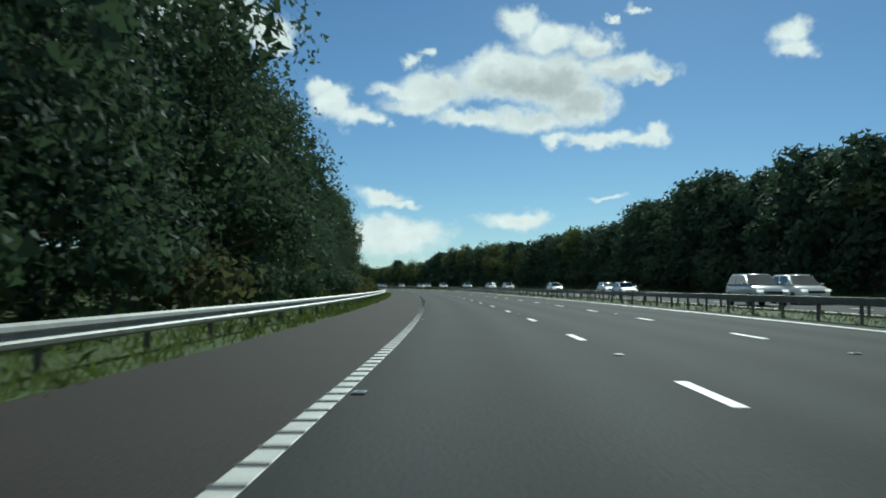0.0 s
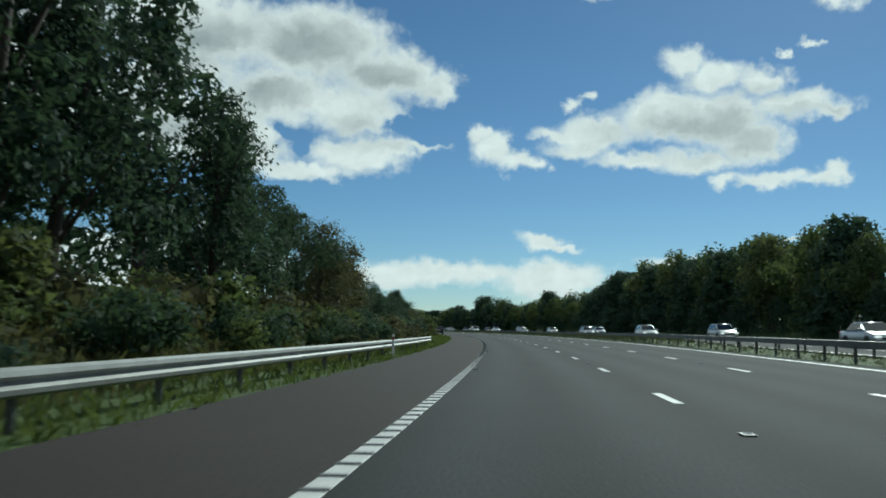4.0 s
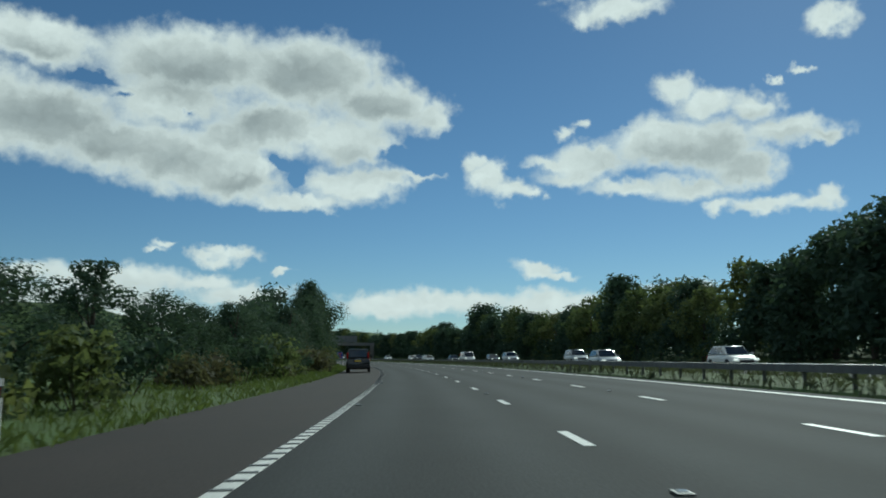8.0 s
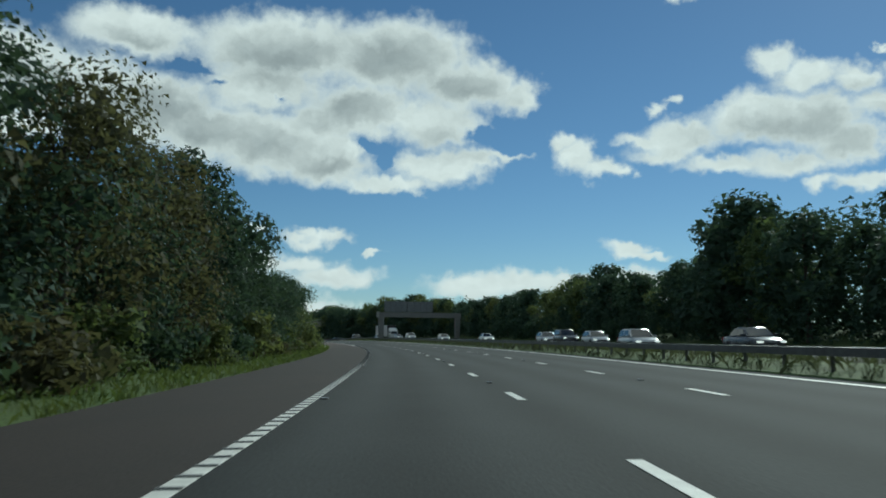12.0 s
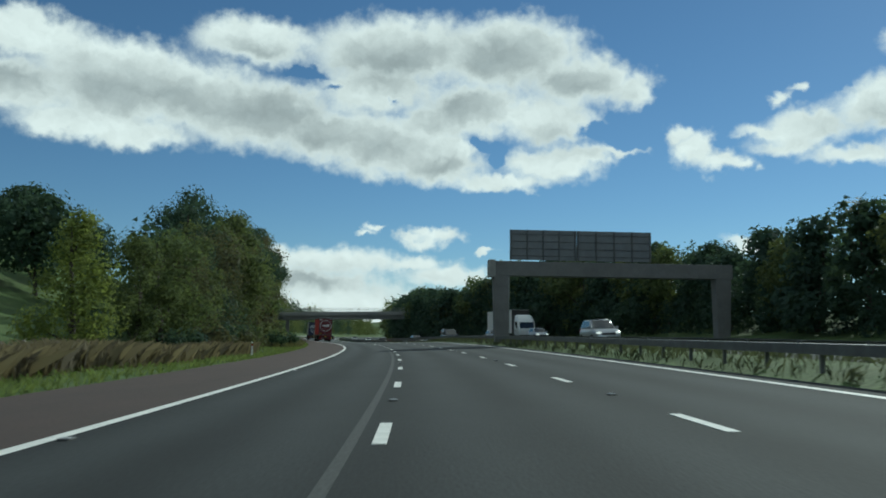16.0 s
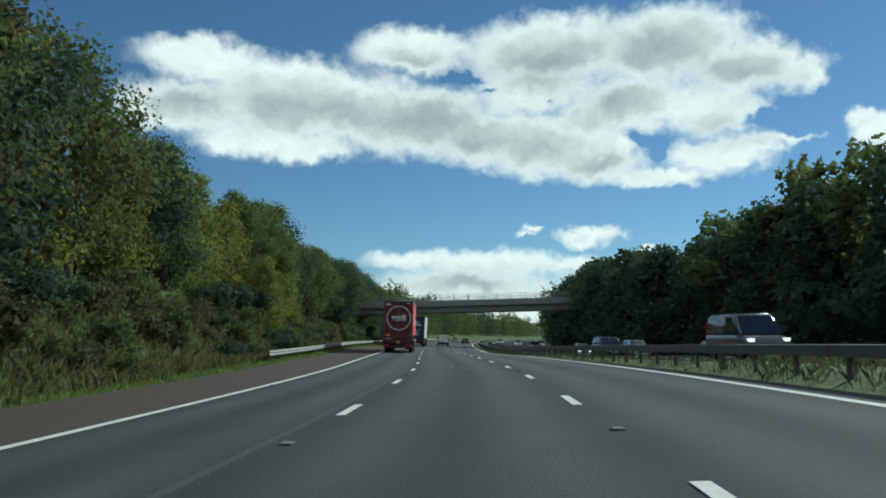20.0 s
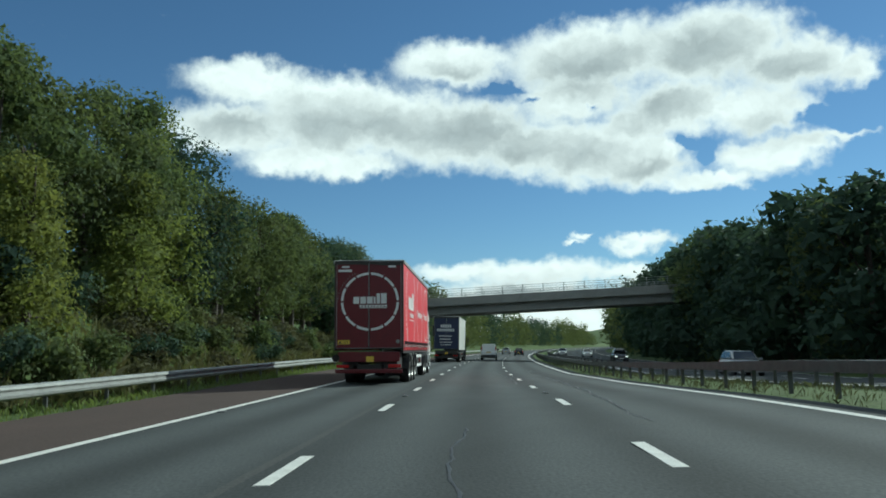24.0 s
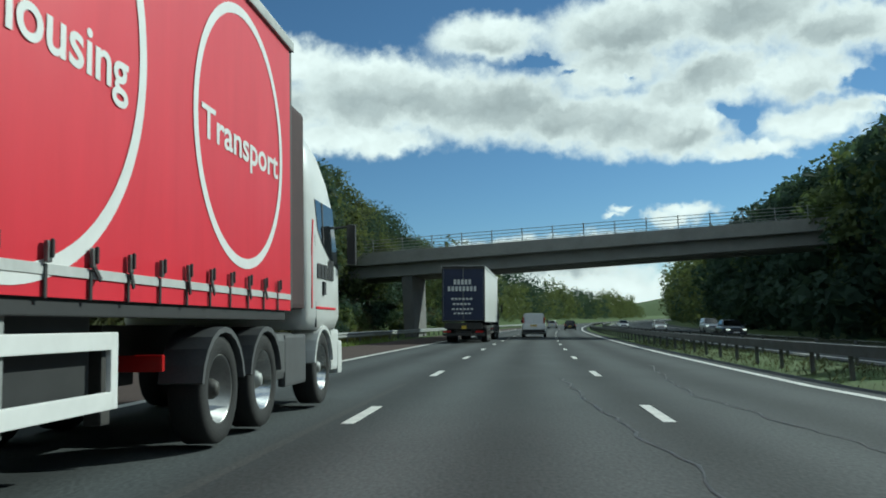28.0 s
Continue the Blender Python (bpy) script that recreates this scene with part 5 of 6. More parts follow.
    part("tractor_chassis", box(0.9, 5.2, 0.3, 0, 13.1, 0.85, 0.02), M["chassis"], top)
    part("front_bumper", box(2.45, 0.3, 0.5, 0, tr0 + 2.15, 0.6, 0.06), M[cab_paint], top)
    return top


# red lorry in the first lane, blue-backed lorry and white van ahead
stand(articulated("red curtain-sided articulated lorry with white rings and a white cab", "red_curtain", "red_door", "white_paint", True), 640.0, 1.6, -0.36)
stand(articulated("articulated box lorry with dark blue rear doors and pale sides", "white_paint", "blue_paint", "grey_paint"), 693.0, 1.7)
stand(van("white_paint", "white panel van driving in the middle lane", blank=True), 712.0, 5.5)
stand(car("black_paint", "hatch", "small dark car far ahead in the third lane", False), 770.0, 9.1)
stand(car("silver_paint", "hatch", "silver car far ahead in the middle lane", False), 800.0, 5.5)
# broken-down taxi on the hard shoulder
tx = van("black_paint", "black people-carrier taxi stopped on the hard shoulder", 5.0, 1.92, 1.92, True, True)
stand(tx, 302.6, -1.88)
side_x = 1.92 * 0.5 + 0.006
part("side_stripe", box(0.008, 1.1, 0.12, side_x - 0.01, 1.15, 1.02, 0.002, seg=1), M["orange"], tx, "orange side stripe")
part("side_stripe", box(0.008, 0.7, 0.12, side_x - 0.01, 3.0, 1.02, 0.002, seg=1), M["orange"], tx, "orange side stripe")
words("TAXI", 0.24, tx, side_at(side_x, 1.8, 0.94), M["orange"])
# lorry and traffic on the far carriageway, facing the camera's way of coming
stand(articulated("white articulated box lorry on the far carriageway", "white_paint", "white_paint", "white_paint"), 603.0, 25.3, 180)
MODELS = {}
FAR = [("silver_paint", "suv", 42.8, 17.9), ("white_paint", "suv", 45.6, 21.6), ("silver_paint", "hatch", 81.1, 21.6), ("silver_paint", "estate", 100.1, 25.2),
       ("white_paint", "hatch", 114.1, 21.6), ("white_paint", "hatch", 149.1, 21.6), ("silver_paint", "saloon", 166.1, 21.6),
       ("silver_paint", "hatch", 191.6, 21.6), ("white_paint", "hatch", 204.6, 17.9), ("silver_paint", "hatch", 239.1, 17.9),
       ("silver_paint", "saloon", 263.1, 25.2), ("white_paint", "hatch", 288.1, 21.6), ("silver_paint", "hatch", 302.6, 17.9), ("silver_paint", "suv", 324.1, 21.6),
       ("silver_paint", "suv", 357.1, 21.6), ("grey_paint", "estate", 384.1, 25.2), ("grey_paint", "saloon", 403.6, 21.6), ("silver_paint", "hatch", 411.6, 17.9),
       ("silver_paint", "hatch", 432.6, 21.6), ("grey_paint", "suv", 442.6, 21.6), ("silver_paint", "hatch", 450.1, 21.6), ("white_paint", "hatch", 457.1, 25.2),
       ("white_paint", "saloon", 483.1, 21.6), ("silver_paint", "hatch", 500.1, 17.9), ("silver_paint", "suv", 535.1, 17.9), 
       ("silver_paint", "hatch", 582.6, 25.2), ("silver_paint", "hatch", 592.1, 21.6), ("grey_paint", "saloon", 617.9, 21.6),
       ("silver_paint", "hatch", 639.1, 21.6), ("grey_paint", "estate", 633.1, 17.9), ("silver_paint", "hatch", 664.1, 21.6),
       ("grey_paint", "saloon", 718.1, 21.6), ("silver_paint", "suv", 748.1, 25.2), ("white_paint", "hatch", 768.1, 21.6), ("silver_paint", "hatch", 792.1, 17.9)]
SAY = dict(silver_paint="silver", white_paint="white", grey_paint="dark grey")
for paint, kind, S, u in FAR:
    if (paint, kind) not in MODELS:
        MODELS[paint, kind] = tagged(car(paint, kind, "%s %s with headlamps lit on the far carriageway" % (SAY[paint], {"suv": "sport utility car", "estate": "estate car", "hatch": "hatchback car", "saloon": "saloon car"}[kind])), group="oncoming cars")
        stand(MODELS[paint, kind], S, u, 180)
    else:
        x, y, z = at(S, u)
        copy_thing(MODELS[paint, kind], pose(x, y, z, 0, leaning(S), turned(S) + 180))
wv = van("white_paint", "white van on the far carriageway", 4.9, 1.9, 1.95, True, lit=True)
stand(wv, 372.5, 17.9, 180)
stand(van("grey_paint", "dark grey van on the far carriageway", 5.2, 1.95, 2.0, False, lit=True), 606.0, 18.0, 180)


# ---- trees and undergrowth ----
def leaf_cards(rng, centres, radii, count, size, flat=0.8, sides=4):
    """Leaf sprays: bent little blades scattered through the outer parts of clumps; returns vertices and faces."""
    w = radii ** 2
    pick = rng.choice(len(centres), count, p=w / w.sum())
    d = rng.normal(size=(count, 3))
    d /= np.linalg.norm(d, axis=1)[:, None]
    r = radii[pick] * (0.72 + 0.42 * rng.random(count))
    p = centres[pick] + d * r[:, None] * np.array((1, 1, flat))
    n = d + rng.normal(size=(count, 3)) * 0.7 + np.array((0, 0, 0.35))
    n /= np.linalg.norm(n, axis=1)[:, None]
    a = np.cross(n, rng.normal(size=(count, 3)))
    a /= np.linalg.norm(a, axis=1)[:, None] + 1e-9
    b = np.cross(n, a)
    s = size * (0.55 + 0.9 * rng.random(count))[:, None]
    tip, root, l, rr = p + a * s, p - a * s * 0.8, p + b * s * 0.45 + n * s * 0.12, p - b * s * 0.45 + n * s * 0.12
    V = np.stack([root, rr, tip, l] if sides == 4 else [p - a * s * 0.62 - b * s * 0.34, p + a * s * 0.1 + b * s * 0.62 + n * s * 0.14, p + a * s * 0.8 - b * s * 0.2], 1).reshape(-1, 3)
    F = np.arange(count * sides).reshape(-1, sides)
    return V, F


def crown_mesh(name, rng, centres, radii, count, size, material, core=0.42, sides=4, inner=1.9):
    lv, lf = leaf_cards(rng, centres, radii, count, size, 0.8, sides)
    # larger sprays deep inside the clumps keep the sky from showing through
    iv, jf = leaf_cards(rng, centres, radii * core, int(count * 0.3), size * inner, 0.8, 3)
    me = bpy.data.meshes.new(name)
    me.from_pydata(np.concatenate([lv, iv]).tolist(), [], lf.tolist() + (jf + len(lv)).tolist())
    me.materials.append(material)
    return me


def limb(V, F, a, b, r1, r2, seg=7):
    a, b = np.array(a, float), np.array(b, float)
    d = (b - a) / np.linalg.norm(b - a)
    x = np.cross(d, (0.3, 0.9, 0.1))
    x /= np.linalg.norm(x)
    y = np.cross(d, x)
    i = len(V)
    for p, r in ((a, r1), (b, r2)):
        V += [p + r * (math.cos(q) * x + math.sin(q) * y) for q in np.linspace(0, 2 * math.pi, seg, endpoint=False)]
    F += [(i + k, i + (k + 1) % seg, i + seg + (k + 1) % seg, i + seg + k) for k in range(seg)]


def tree(name, seed, h, w, material, leaves, size, label, clumps=16, bare=0.18, shape="round", gap=1.0, core=0.6):
    """A tree h metres high and w wide: tapered trunk with limbs, crown of leafy clumps."""
    rng = np.random.default_rng(seed)
    top = new(name)
    tagged(top, label, "tree")
    cs, rs = [], []
    for i in range(clumps):
        f = (i + 0.5) / clumps
        z = h * (bare + (0.97 - bare) * f)
        if shape == "round":
            wide = math.sin(math.pi * min(0.98, 0.12 + 0.86 * f)) ** 0.6
        elif shape == "cone":
            wide = 1.08 - 0.9 * f
        else:
            wide = 0.75 + 0.4 * math.sin(3 + 9 * f)
        q = i * 2.4 + rng.random() * 0.9
        rad = 0.5 * w * wide * (0.35 + 0.5 * rng.random())
        cs.append((rad * math.cos(q), rad * math.sin(q), z * (0.96 + 0.06 * rng.random())))
        rs.append(gap * w * (0.16 + 0.12 * rng.random()) * (0.75 + 0.35 * wide))
    cs, rs = np.array(cs), np.array(rs)
    cs[:, 2] = np.minimum(cs[:, 2], h - rs * 0.7)
    V, F = [], []
    lean = rng.normal(size=2) * 0.03 * h
    r0 = 0.02 * h + 0.04
    stem = [np.array((0, 0, -0.5)), np.array((lean[0] * 0.3, lean[1] * 0.3, h * 0.3)), np.array((lean[0], lean[1], h * 0.62)), np.array((lean[0] * 1.2, lean[1] * 1.2, h * 0.9))]
    for k, (a, b) in enumerate(zip(stem, stem[1:])):
        limb(V, F, a, b, r0 * (1 - 0.3 * k), r0 * (0.7 - 0.27 * k))
    for c in cs[:: 2]:
        b0 = min(max(c[2] - 0.28 * h, 0.12 * h), 0.8 * h)
        f = b0 / (h * 0.62)
        limb(V, F, (lean[0] * f, lean[1] * f, b0), c, r0 * 0.35, r0 * 0.1, 5)
    mesh_ob("trunk", V, F, M["bark"], top, "grey-brown bark", True)
    cr = new("crown", crown_mesh(name + "_crown", rng, cs, rs, leaves, size, material, 0.7 if size > 0.28 else core, 3, 1.9 if size > 0.28 else 2.0))
    cr.parent = top
    return top


KINDS = {}
D, MI, LI, BR = M["leaf_dark"], M["leaf_mid"], M["leaf_light"], M["leaf_brown"]
NEAR_L = "broadleaf roadside tree in full dark green leaf"
KINDS["near"] = [tree("tree", 11, 9.0, 7.0, D, 6400, 0.122, NEAR_L, 18, 0.1), tree("tree", 12, 8.5, 5.6, MI, 5900, 0.117, "broadleaf roadside tree in mid green leaf", 17, 0.1),
                 tree("tree", 13, 10.0, 6.4, D, 6400, 0.122, NEAR_L, 19, 0.12, "cone"), tree("tree", 14, 9.5, 6.5, BR, 5900, 0.122, "roadside tree turning autumn brown", 17, 0.1),
                 tree("tree", 15, 9.0, 6.0, MI, 5600, 0.122, "open-crowned roadside tree in mid green leaf", 14, 0.16, "wave", 0.85)]
KINDS["light"] = [tree("tree", 16, 8.0, 5.0, LI, 5000, 0.11, "young tree with yellow-green leaves", 15, 0.08, "cone")]
KINDS["airy"] = [tree("tree", 17, 9.0, 6.0, D, 4200, 0.12, "thin-crowned dark tree with gaps between branches", 15, 0.25, "wave", 0.72, 0.85)]
KINDS["far"] = [tree("tree", 21, 10.5, 8.0, D, 2100, 0.31, "dense dark green woodland tree above the far carriageway", 15, 0.08),
                tree("tree", 22, 9.5, 7.2, D, 2000, 0.31, "dense dark green woodland tree above the far carriageway", 14, 0.08, "cone"),
                tree("tree", 23, 11.5, 7.5, MI, 2000, 0.305, "tall green woodland tree above the far carriageway", 15, 0.1, "wave")]
KINDS["field"] = [tree("tree", 29, 10.5, 10.0, D, 3600, 0.3, "spreading dark oak standing alone in the meadow", 18, 0.3)]
WOODS = []
for seed, h, w in ((24, 11.0, 8.5), (25, 10.0, 8.0)):
    rng_ = np.random.default_rng(seed)
    fs = (np.arange(12) + 0.5) / 12
    ang = np.arange(12) * 2.4 + rng_.random(12)
    rad = 0.5 * w * np.sin(math.pi * (0.12 + 0.84 * fs)) ** 0.6 * (0.35 + 0.5 * rng_.random(12))
    me_ = crown_mesh("wood", rng_, np.stack([rad * np.cos(ang), rad * np.sin(ang), h * (0.1 + 0.8 * fs)], 1), w * (0.17 + 0.12 * rng_.random(12)), 620, 0.34, D, 0.72, 3, 1.9)
    WOODS.append((np.array([v.co[:] for v in me_.vertices]), [tuple(p.vertices) for p in me_.polygons]))
    bpy.data.meshes.remove(me_)



def bush_thing(seed, w, h, material, leaves, label):
    rng = np.random.default_rng(seed)
    n = 9
    cs = np.stack([(rng.random(n) - 0.5) * w * 0.7, (rng.random(n) - 0.5) * w * 0.7, h * (0.2 + 0.55 * rng.random(n))], 1)
    rs = w * (0.16 + 0.12 * rng.random(n))
    top = tagged(new("bush"), label, "bush")
    f = new("foliage", crown_mesh("bush", rng, cs, rs, leaves, 0.15, material, 0.62, 3))
    f.parent = top
    V, F = [], []
    for c in cs:
        limb(V, F, (c[0] * 0.25, c[1] * 0.25, -0.2), c, 0.03, 0.01, 4)
    mesh_ob("stem", V, F, M["bark"], top, "thin brown stems")
    return top


KINDS["bush"] = [bush_thing(31, 3.2, 2.2, D, 620, "dense dark green roadside bush"), bush_thing(32, 3.0, 2.4, MI, 620, "tangled green bramble bush on the bank"),
                 bush_thing(33, 3.4, 2.0, BR, 620, "brownish bramble and dock thicket on the verge")]
TALL = dict(near=(9.0, 8.5, 10.0, 9.5, 9.0), light=(8.0,), airy=(9.0,), far=(10.5, 9.5, 11.5))
USED = set()
WOOD = [dict(v=[], f=[], n=0), dict(v=[], f=[], n=0)]


def wood(S, u, scale, rng):
    """A tree of the crowded woodland behind the front row, joined into one mesh."""
    me = WOODS[int(rng.integers(len(WOODS)))]
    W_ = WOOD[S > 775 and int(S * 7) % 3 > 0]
    v, f = me
    q = float(rng.random() * 2 * math.pi)
    c, s_ = math.cos(q), math.sin(q)
    p = v * scale
    p = np.stack([p[:, 0] * c - p[:, 1] * s_, p[:, 0] * s_ + p[:, 1] * c, p[:, 2]], 1) + at(S, u, float(ground_z(S, u)) - 0.1)
    W_["v"].append(p)
    W_["f"] += [tuple(i + W_["n"] for i in a) for a in f]
    W_["n"] += len(p)


def plant(kind, S, u, scale, rng, wide=1.0, which=None):
    stock = KINDS[kind]
    k = int(rng.integers(len(stock))) if which is None else which
    src = stock[k]
    x, y, z = at(S, u, float(ground_z(S, u)) - 0.05)
    m = pose(x, y, z, 0, 0, float(rng.random() * 360))
    sc = Matrix.Diagonal((scale * wide, scale * wide, scale, 1))
    if (kind, k) not in USED:
        USED.add((kind, k))
        src.matrix_basis = m @ sc
        return src
    c = copy_thing(src, m)
    c.matrix_basis = m @ sc
    return c


RNG = np.random.default_rng(5)
# (S, height in metres) of the front row on the left; nought: a gap
LEFT_TALL = [(-20, 12.2), (45, 12.0), (50, 10.8), (56, 9.0), (62, 6.2), (68, 5.4), (72, 7.2), (76, 8.8), (84, 9.6), (92, 11.6), (99, 10.4), (103, 3.2), (115, 3.3), (119, 6.2), (124, 8.7), (128, 11.2),
             (136, 11.5), (146, 10.8), (156, 8.1), (172, 6.2), (190, 4.3), (205, 4.6), (214, 3.3), (232, 4.2), (260, 4.3), (280, 4.6), (300, 4.4), (308, 3.6), (313, 6.2), (322, 6.4), (331, 8.0), (336, 9.5),
             (342, 8.2), (348, 9.4), (353, 11.2), (359, 12.8), (366, 13.4), (373, 12.2), (379, 9.2), (388, 9.9), (397, 10.2), (404, 8.8), (412, 7.5), (418, 5.9), (425, 6.5), (436, 7.5), (446, 8.2), (458, 7.5),
             (462, 0.0), (519, 0.0), (520, 6.8), (530, 7.6), (541, 8.4), (550, 11.4), (562, 12.8), (574, 13.4), (590, 12.4), (602, 11.4), (615, 10.0), (626, 9.7), (642, 10.3), (652, 12.2), (661, 11.5),
             (668, 9.0), (676, 10.0), (684, 11.4), (700, 12.0), (722, 12.0), (760, 11.0), (1200, 11.0)]
LEFT_BACK = [(-20, 8.0), (70, 9.0), (110, 11.0), (200, 9.0), (330, 8.0), (460, 8.0), (520, 10.0), (580, 11.0), (610, 12.5), (660, 11.0), (1200, 10.0)]
S = -14.0
while S < 780:
    f = float(np.interp(S, *np.array(LEFT_TALL).T))
    if f > 2.0:
        su = -float(np.interp(S, *np.array(LEFT_BACK).T)) - RNG.random() * 1.6
        kind = "near"
        if 596 < S < 672 and RNG.random() < 0.28:
            kind = "light"
        elif RNG.random() < 0.1:
            kind = "airy"
        # darker leaves before S 430, lighter past 600, standing in for shade and sun
        pick = int(RNG.choice([1, 4, 1, 4, 0])) if kind == "near" and S > 600 and RNG.random() < 0.75 else int(RNG.choice([0, 2, 0, 2, 0, 2, 3])) if kind == "near" and S < 430 else None
        if pick is None:
            pick = int(RNG.integers(len(KINDS[kind])))
        sc = f * (0.86 + 0.2 * RNG.random()) / TALL[kind][pick]
        plant(kind, S, su, sc, RNG, 1.0 if f > 6.5 else 1.35, pick)
        if (f > 6.5 or RNG.random() < 0.5) and not 515 < S < 549:
            rise_ = float(ground_z(S, su - 6.5) - ground_z(S, su))
            wood(S + 2 * RNG.random(), su - 5.5 - 2 * RNG.random(), max(0.25, (f - rise_) * 0.9 / 10.2), RNG)
    S += 3.2 + 1.7 * RNG.random() + (0.6 if f < 6.5 else 0)
# bushes under the left trees
S = -10.0
while S < 770:
    f = float(np.interp(S, *np.array(LEFT_TALL).T))
    if f > 2.0:
        su = -float(np.interp(S, *np.array(LEFT_BACK).T)) + 1.2 + 1.4 * RNG.random()
        plant("bush", S, min(su, -6.0), 0.7 + 0.5 * RNG.random(), RNG)
        if S > 590:
            plant("bush", S + 3, -6.5 - 4.5 * RNG.random(), 0.5 + 0.4 * RNG.random(), RNG)
        for k in range(2):
            if 565 < S < 725:
                plant("bush", S + 2 + 1.3 * k, -5.6 - 5.5 * RNG.random(), 0.42 + 0.35 * RNG.random(), RNG)
        for k in range(3):
            if 58 < S < 178:
                plant("bush", S + 1.4 * k, -5.4 - 4.2 * RNG.random(), 0.5 + 0.4 * RNG.random(), RNG)
        if S > 560 or 55 < S < 150:
            plant("bush", S + 1.5, -6.8 - 3.5 * RNG.random(), 0.5 + 0.35 * RNG.random(), RNG)
    S += 4.2 + 2.0 * RNG.random()
# wood across the far carriageway
RIGHT_TALL = [(-20, 13.0), (60, 13.0), (92, 13.5), (112, 13.0), (128, 11.6), (165, 11.8), (182, 10.2), (205, 12.0), (240, 14.0), (266, 13.2), (272, 11.4), (282, 13.6), (291, 13.0), (297, 10.0), (308, 9.2),
              (330, 9.4), (340, 11.2), (351, 11.9), (357, 9.2), (385, 9.3), (398, 10.0), (404, 10.8), (410, 9.0), (418, 10.4), (426, 13.0), (433, 13.6), (438, 10.0), (448, 9.0), (465, 10.6), (490, 9.6),
              (520, 8.7), (552, 8.1), (566, 10.0), (590, 11.6), (604, 14.6), (618, 12.6), (632, 14.8), (648, 13.6), (665, 14.6), (690, 14.0), (712, 15.5), (730, 16.5), (760, 16.0), (1300, 13.0)]
S = 5.0
while S < 1150:
    f = float(np.interp(S, *np.array(RIGHT_TALL).T))
    u_ = (34.5 if not 668 < S < 716 else 31.8) + RNG.random() * (2.5 if not 668 < S < 716 else 1.2)
    if 40 < S < 790:
        k_ = int(RNG.integers(3))
        plant("far", S, u_, f * (0.84 + 0.22 * RNG.random()) / TALL["far"][k_], RNG, 1.1, k_)
    else:
        wood(S, u_, f * (0.85 + 0.2 * RNG.random()) / 10.2, RNG)
    wood(S + 1, (33.4 if not 668 < S < 716 else 31.2) + RNG.random(), 0.36 + 0.14 * RNG.random(), RNG)
    if S > 30:
        up_ = float(ground_z(S, 43.0) - ground_z(S, 36.0))
        wood(S + 2, 41.5 + RNG.random() * 3, (f - up_) * (0.9 + 0.12 * RNG.random()) / 10.2, RNG)
    S += (4.2 + 1.8 * RNG.random()) * (1 if S < 780 else 2.0)
# beyond the overbridge on the left, and the woods that close the far view
S = 785.0
while S < 1250:
    wood(S, -9 - RNG.random() * 3, 0.7 + 0.65 * RNG.random() ** 1.5, RNG)
    wood(S + 3, -16 - RNG.random() * 4, 1.0 + 0.6 * RNG.random(), RNG)
    S += 8.5 + 4 * RNG.random()
# thin tall trees on the first bank, and the pale young tree at the field's corner
plant("airy", 128, -12.5, 1.0, RNG)
plant("airy", 133, -12.0, 1.1, RNG)
plant("light", 517, -11.4, 0.92, RNG)
plant("light", 636, -9.0, 0.8, RNG)
plant("light", 646, -9.5, 0.95, RNG)
# trees in the sloping field
for S, u, sc, wide in ((571, -33, 1.05, 1.05), (586, -31, 0.85, 0.85), (592, -41, 0.95, 1.0)):
    plant("field", S, u, sc, RNG, wide)
for S, u, h_, k in ((574, -17.4, 16.4, 0), (567, -17.0, 14.2, 2), (580, -18.5, 15.0, 0), (561, -15.5, 12.0, 1)):      # taller trees behind the front row
    plant("near", S, u, h_ / TALL["near"][k], RNG, 0.9, k)
# the lighter leaf green beyond the overbridge stands in for sunlight
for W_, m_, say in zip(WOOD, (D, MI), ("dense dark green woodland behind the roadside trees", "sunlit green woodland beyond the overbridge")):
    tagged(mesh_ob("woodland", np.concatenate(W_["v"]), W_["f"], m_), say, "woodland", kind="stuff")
# far hill that closes the view
hx, hy, _ = at(1900, 60)
V, F = [], []
for i in range(41):
    for j in range(13):
        a, b = (i - 20) / 20, (j - 6) / 6
        V.append((hx + a * 900, hy + b * 350 + 300, -2 + 62 * max(0, 1 - a * a) ** 1.5 * max(0, 1 - b * b) * (0.8 + 0.25 * math.sin(7 * a + 1)) + 2.5 * math.sin(31 * a) * math.cos(17 * b)))
F = [(i * 13 + j, (i + 1) * 13 + j, (i + 1) * 13 + j + 1, i * 13 + j + 1) for i in range(40) for j in range(12)]
tagged(mesh_ob("distant_hill", V, F, M["grass"], smooth=True), "low green hill far beyond the road", "hill", kind="structure")


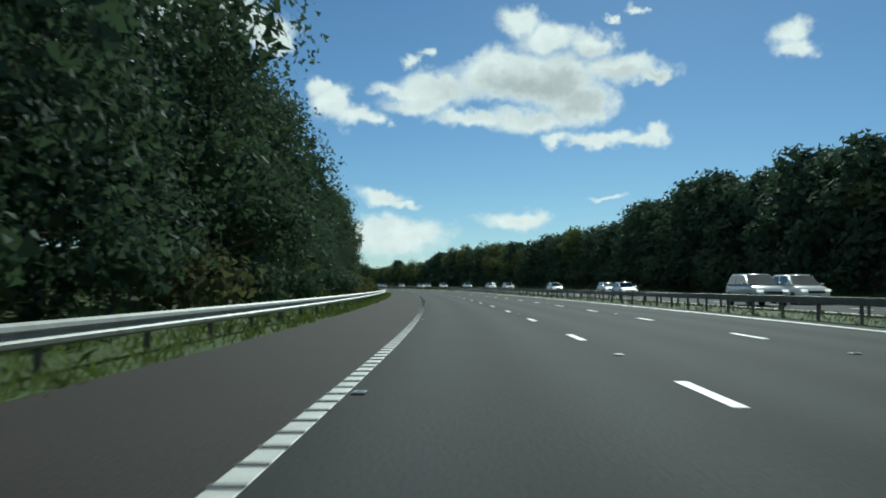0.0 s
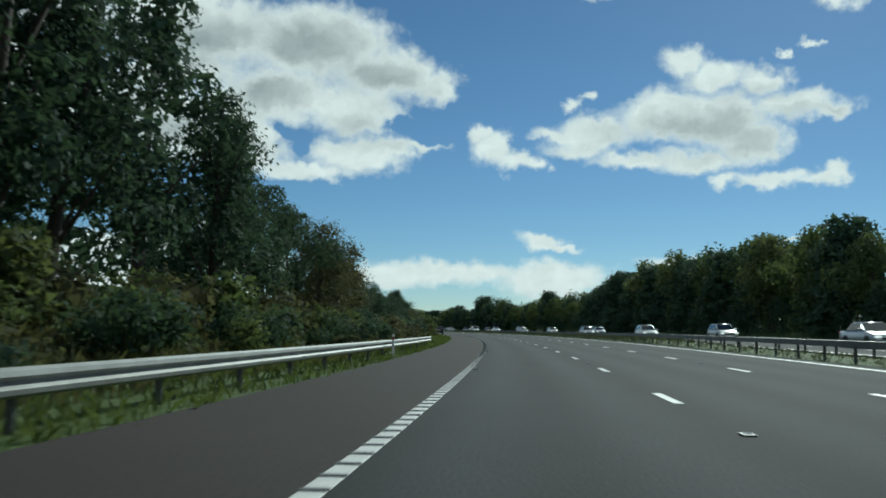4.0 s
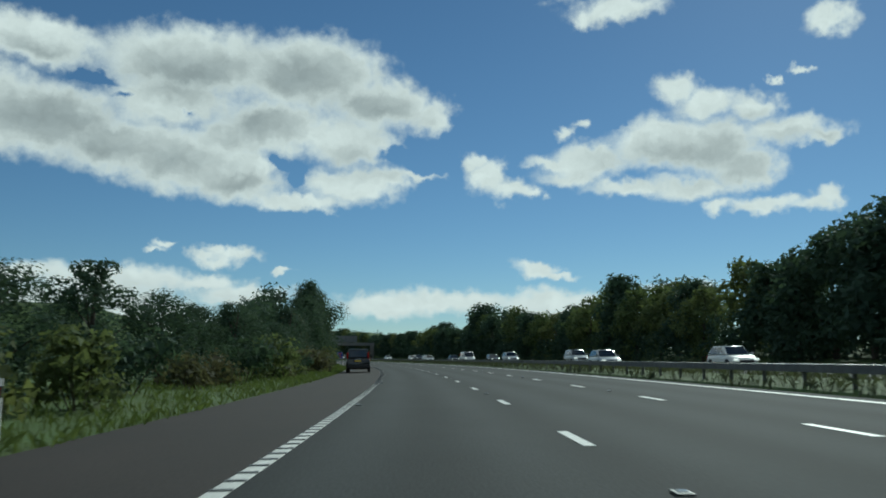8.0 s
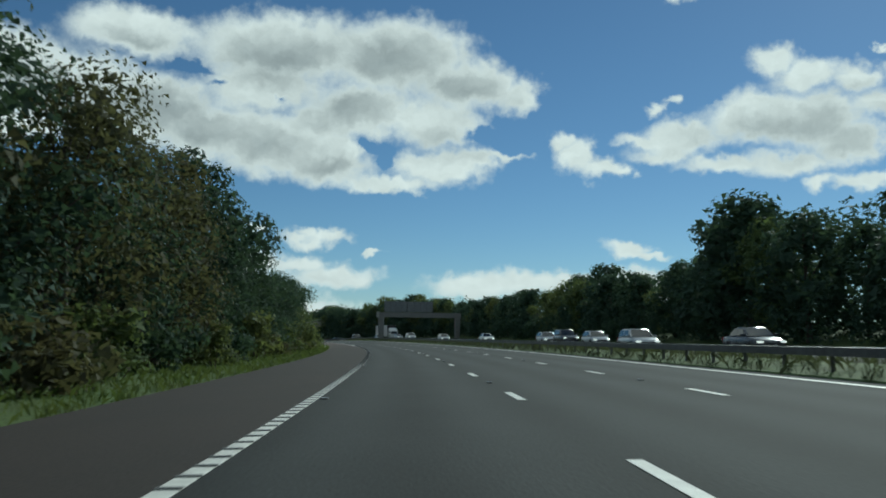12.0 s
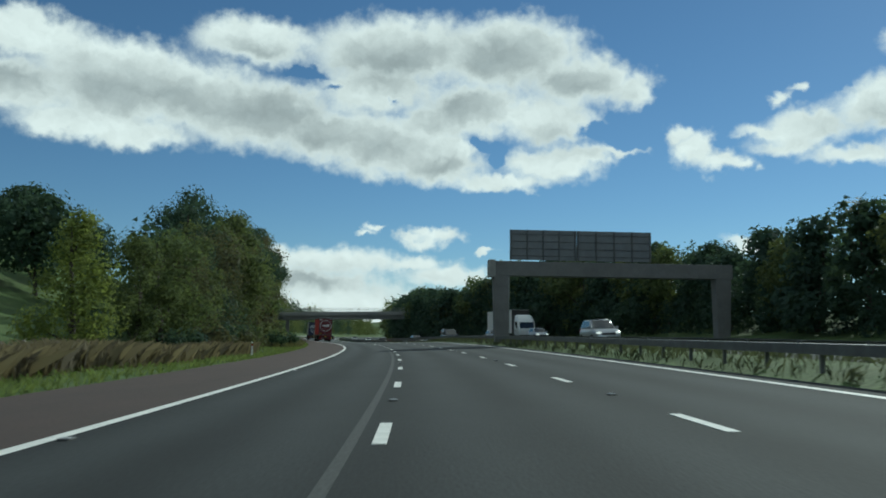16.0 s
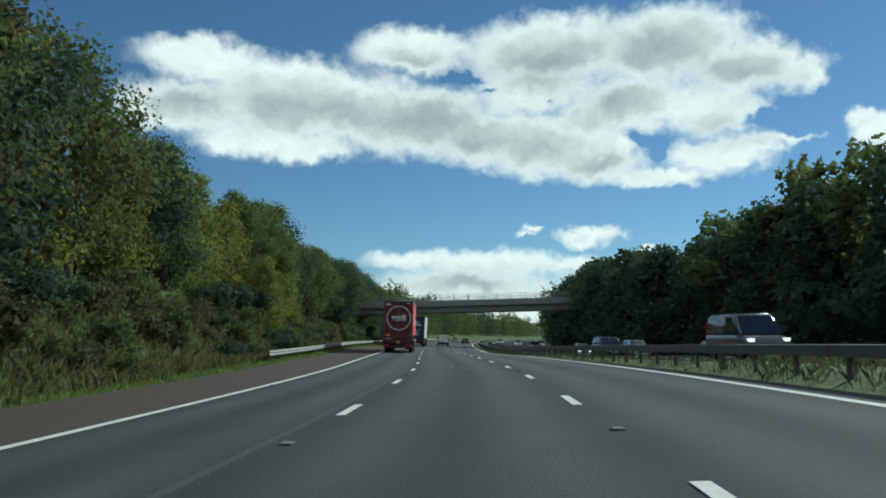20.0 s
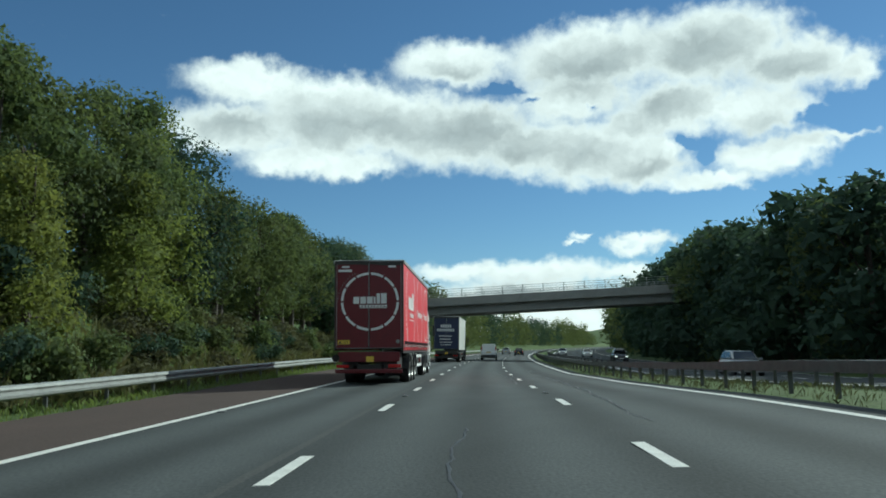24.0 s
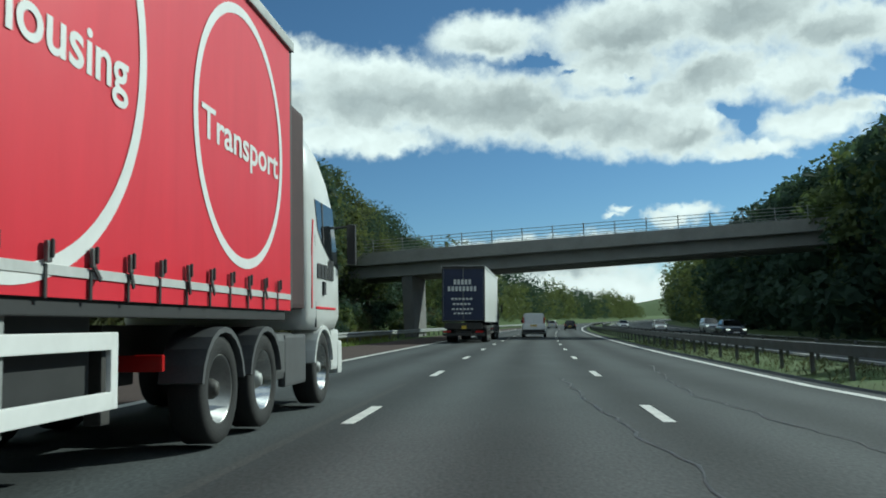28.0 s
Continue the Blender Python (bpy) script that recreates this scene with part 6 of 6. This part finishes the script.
# ---- grass ----
def grass(name, spots, rng, length, material, label, width=0.02, per=4):
    """Blades in tufts at plan places, one mesh."""
    S, u = np.repeat(spots[:, 0], per), np.repeat(spots[:, 1], per)
    n = len(S)
    S, u = S + rng.normal(size=n) * 0.1, u + rng.normal(size=n) * 0.1
    p = at(S, u, ground_z(S, u) - 0.02)
    q = rng.random(n) * 2 * math.pi
    side = np.stack([np.cos(q), np.sin(q), q * 0], 1)
    lean = np.stack([-np.sin(q), np.cos(q), q * 0], 1) * (rng.normal(size=n) * 0.35)[:, None]
    hgt = (length * (0.4 + 0.9 * rng.random(n)))[:, None]
    up = np.array((0, 0, 1.0))
    V = np.stack([p - side * width, p + side * width, p + (up + lean * 0.5) * hgt * 0.6 + side * width * 0.7, p + (up * 0.95 + lean * 1.3) * hgt], 1).reshape(-1, 3)
    F = np.arange(n * 4).reshape(-1, 4)
    return tagged(mesh_ob(name, V, F, material), label, "grass", kind="stuff")


gr = np.random.default_rng(8)
# the later stretch takes the lighter blades in place of stronger sun
for s0, s1, n, key in ((0, 445, 18500, "blade"), (445, 700, 12000, "sunny_blade")):
    spots = np.stack([s0 + gr.random(n) * (s1 - s0), -gr.random(n) ** 1.6 * 6.0], 1)
    spots[:, 1] -= shoulder_edge(spots[:, 0]) + 0.08
    grass("verge_grass", spots, gr, 0.24, M[key], "long uneven green verge grass", 0.012, 3)
for s0, s1, n, tall in ((0, 175, 4000, 0.17), (175, 590, 12500, 0.3), (590, 700, 3000, 0.16)):
    spots = np.stack([s0 + gr.random(n) * (s1 - s0), 11.8 + gr.random(n) * 3.5], 1)
    grass("reserve_grass", spots, gr, tall, M["reserve"], "rough dull green grass and weeds in the central reserve", 0.008, 3)
n = 16000
spots = np.stack([440 + gr.random(n) * 100, -6.3 - gr.random(n) * 5.2], 1)
grass("dry_grass", spots, gr, 0.88, M["straw"], "tall dry brown grass along the field edge", 0.006, 3)
for s0, s1, n in ((52, 178, 6000), (560, 705, 8500)):
    spots = np.stack([s0 + gr.random(n) * (s1 - s0), -4.6 - gr.random(n) * 7.0], 1)
    grass("bank_grass", spots, gr, 0.55, M["bank_blade"], "long tangled grass and weeds on the bank", 0.022, 3)
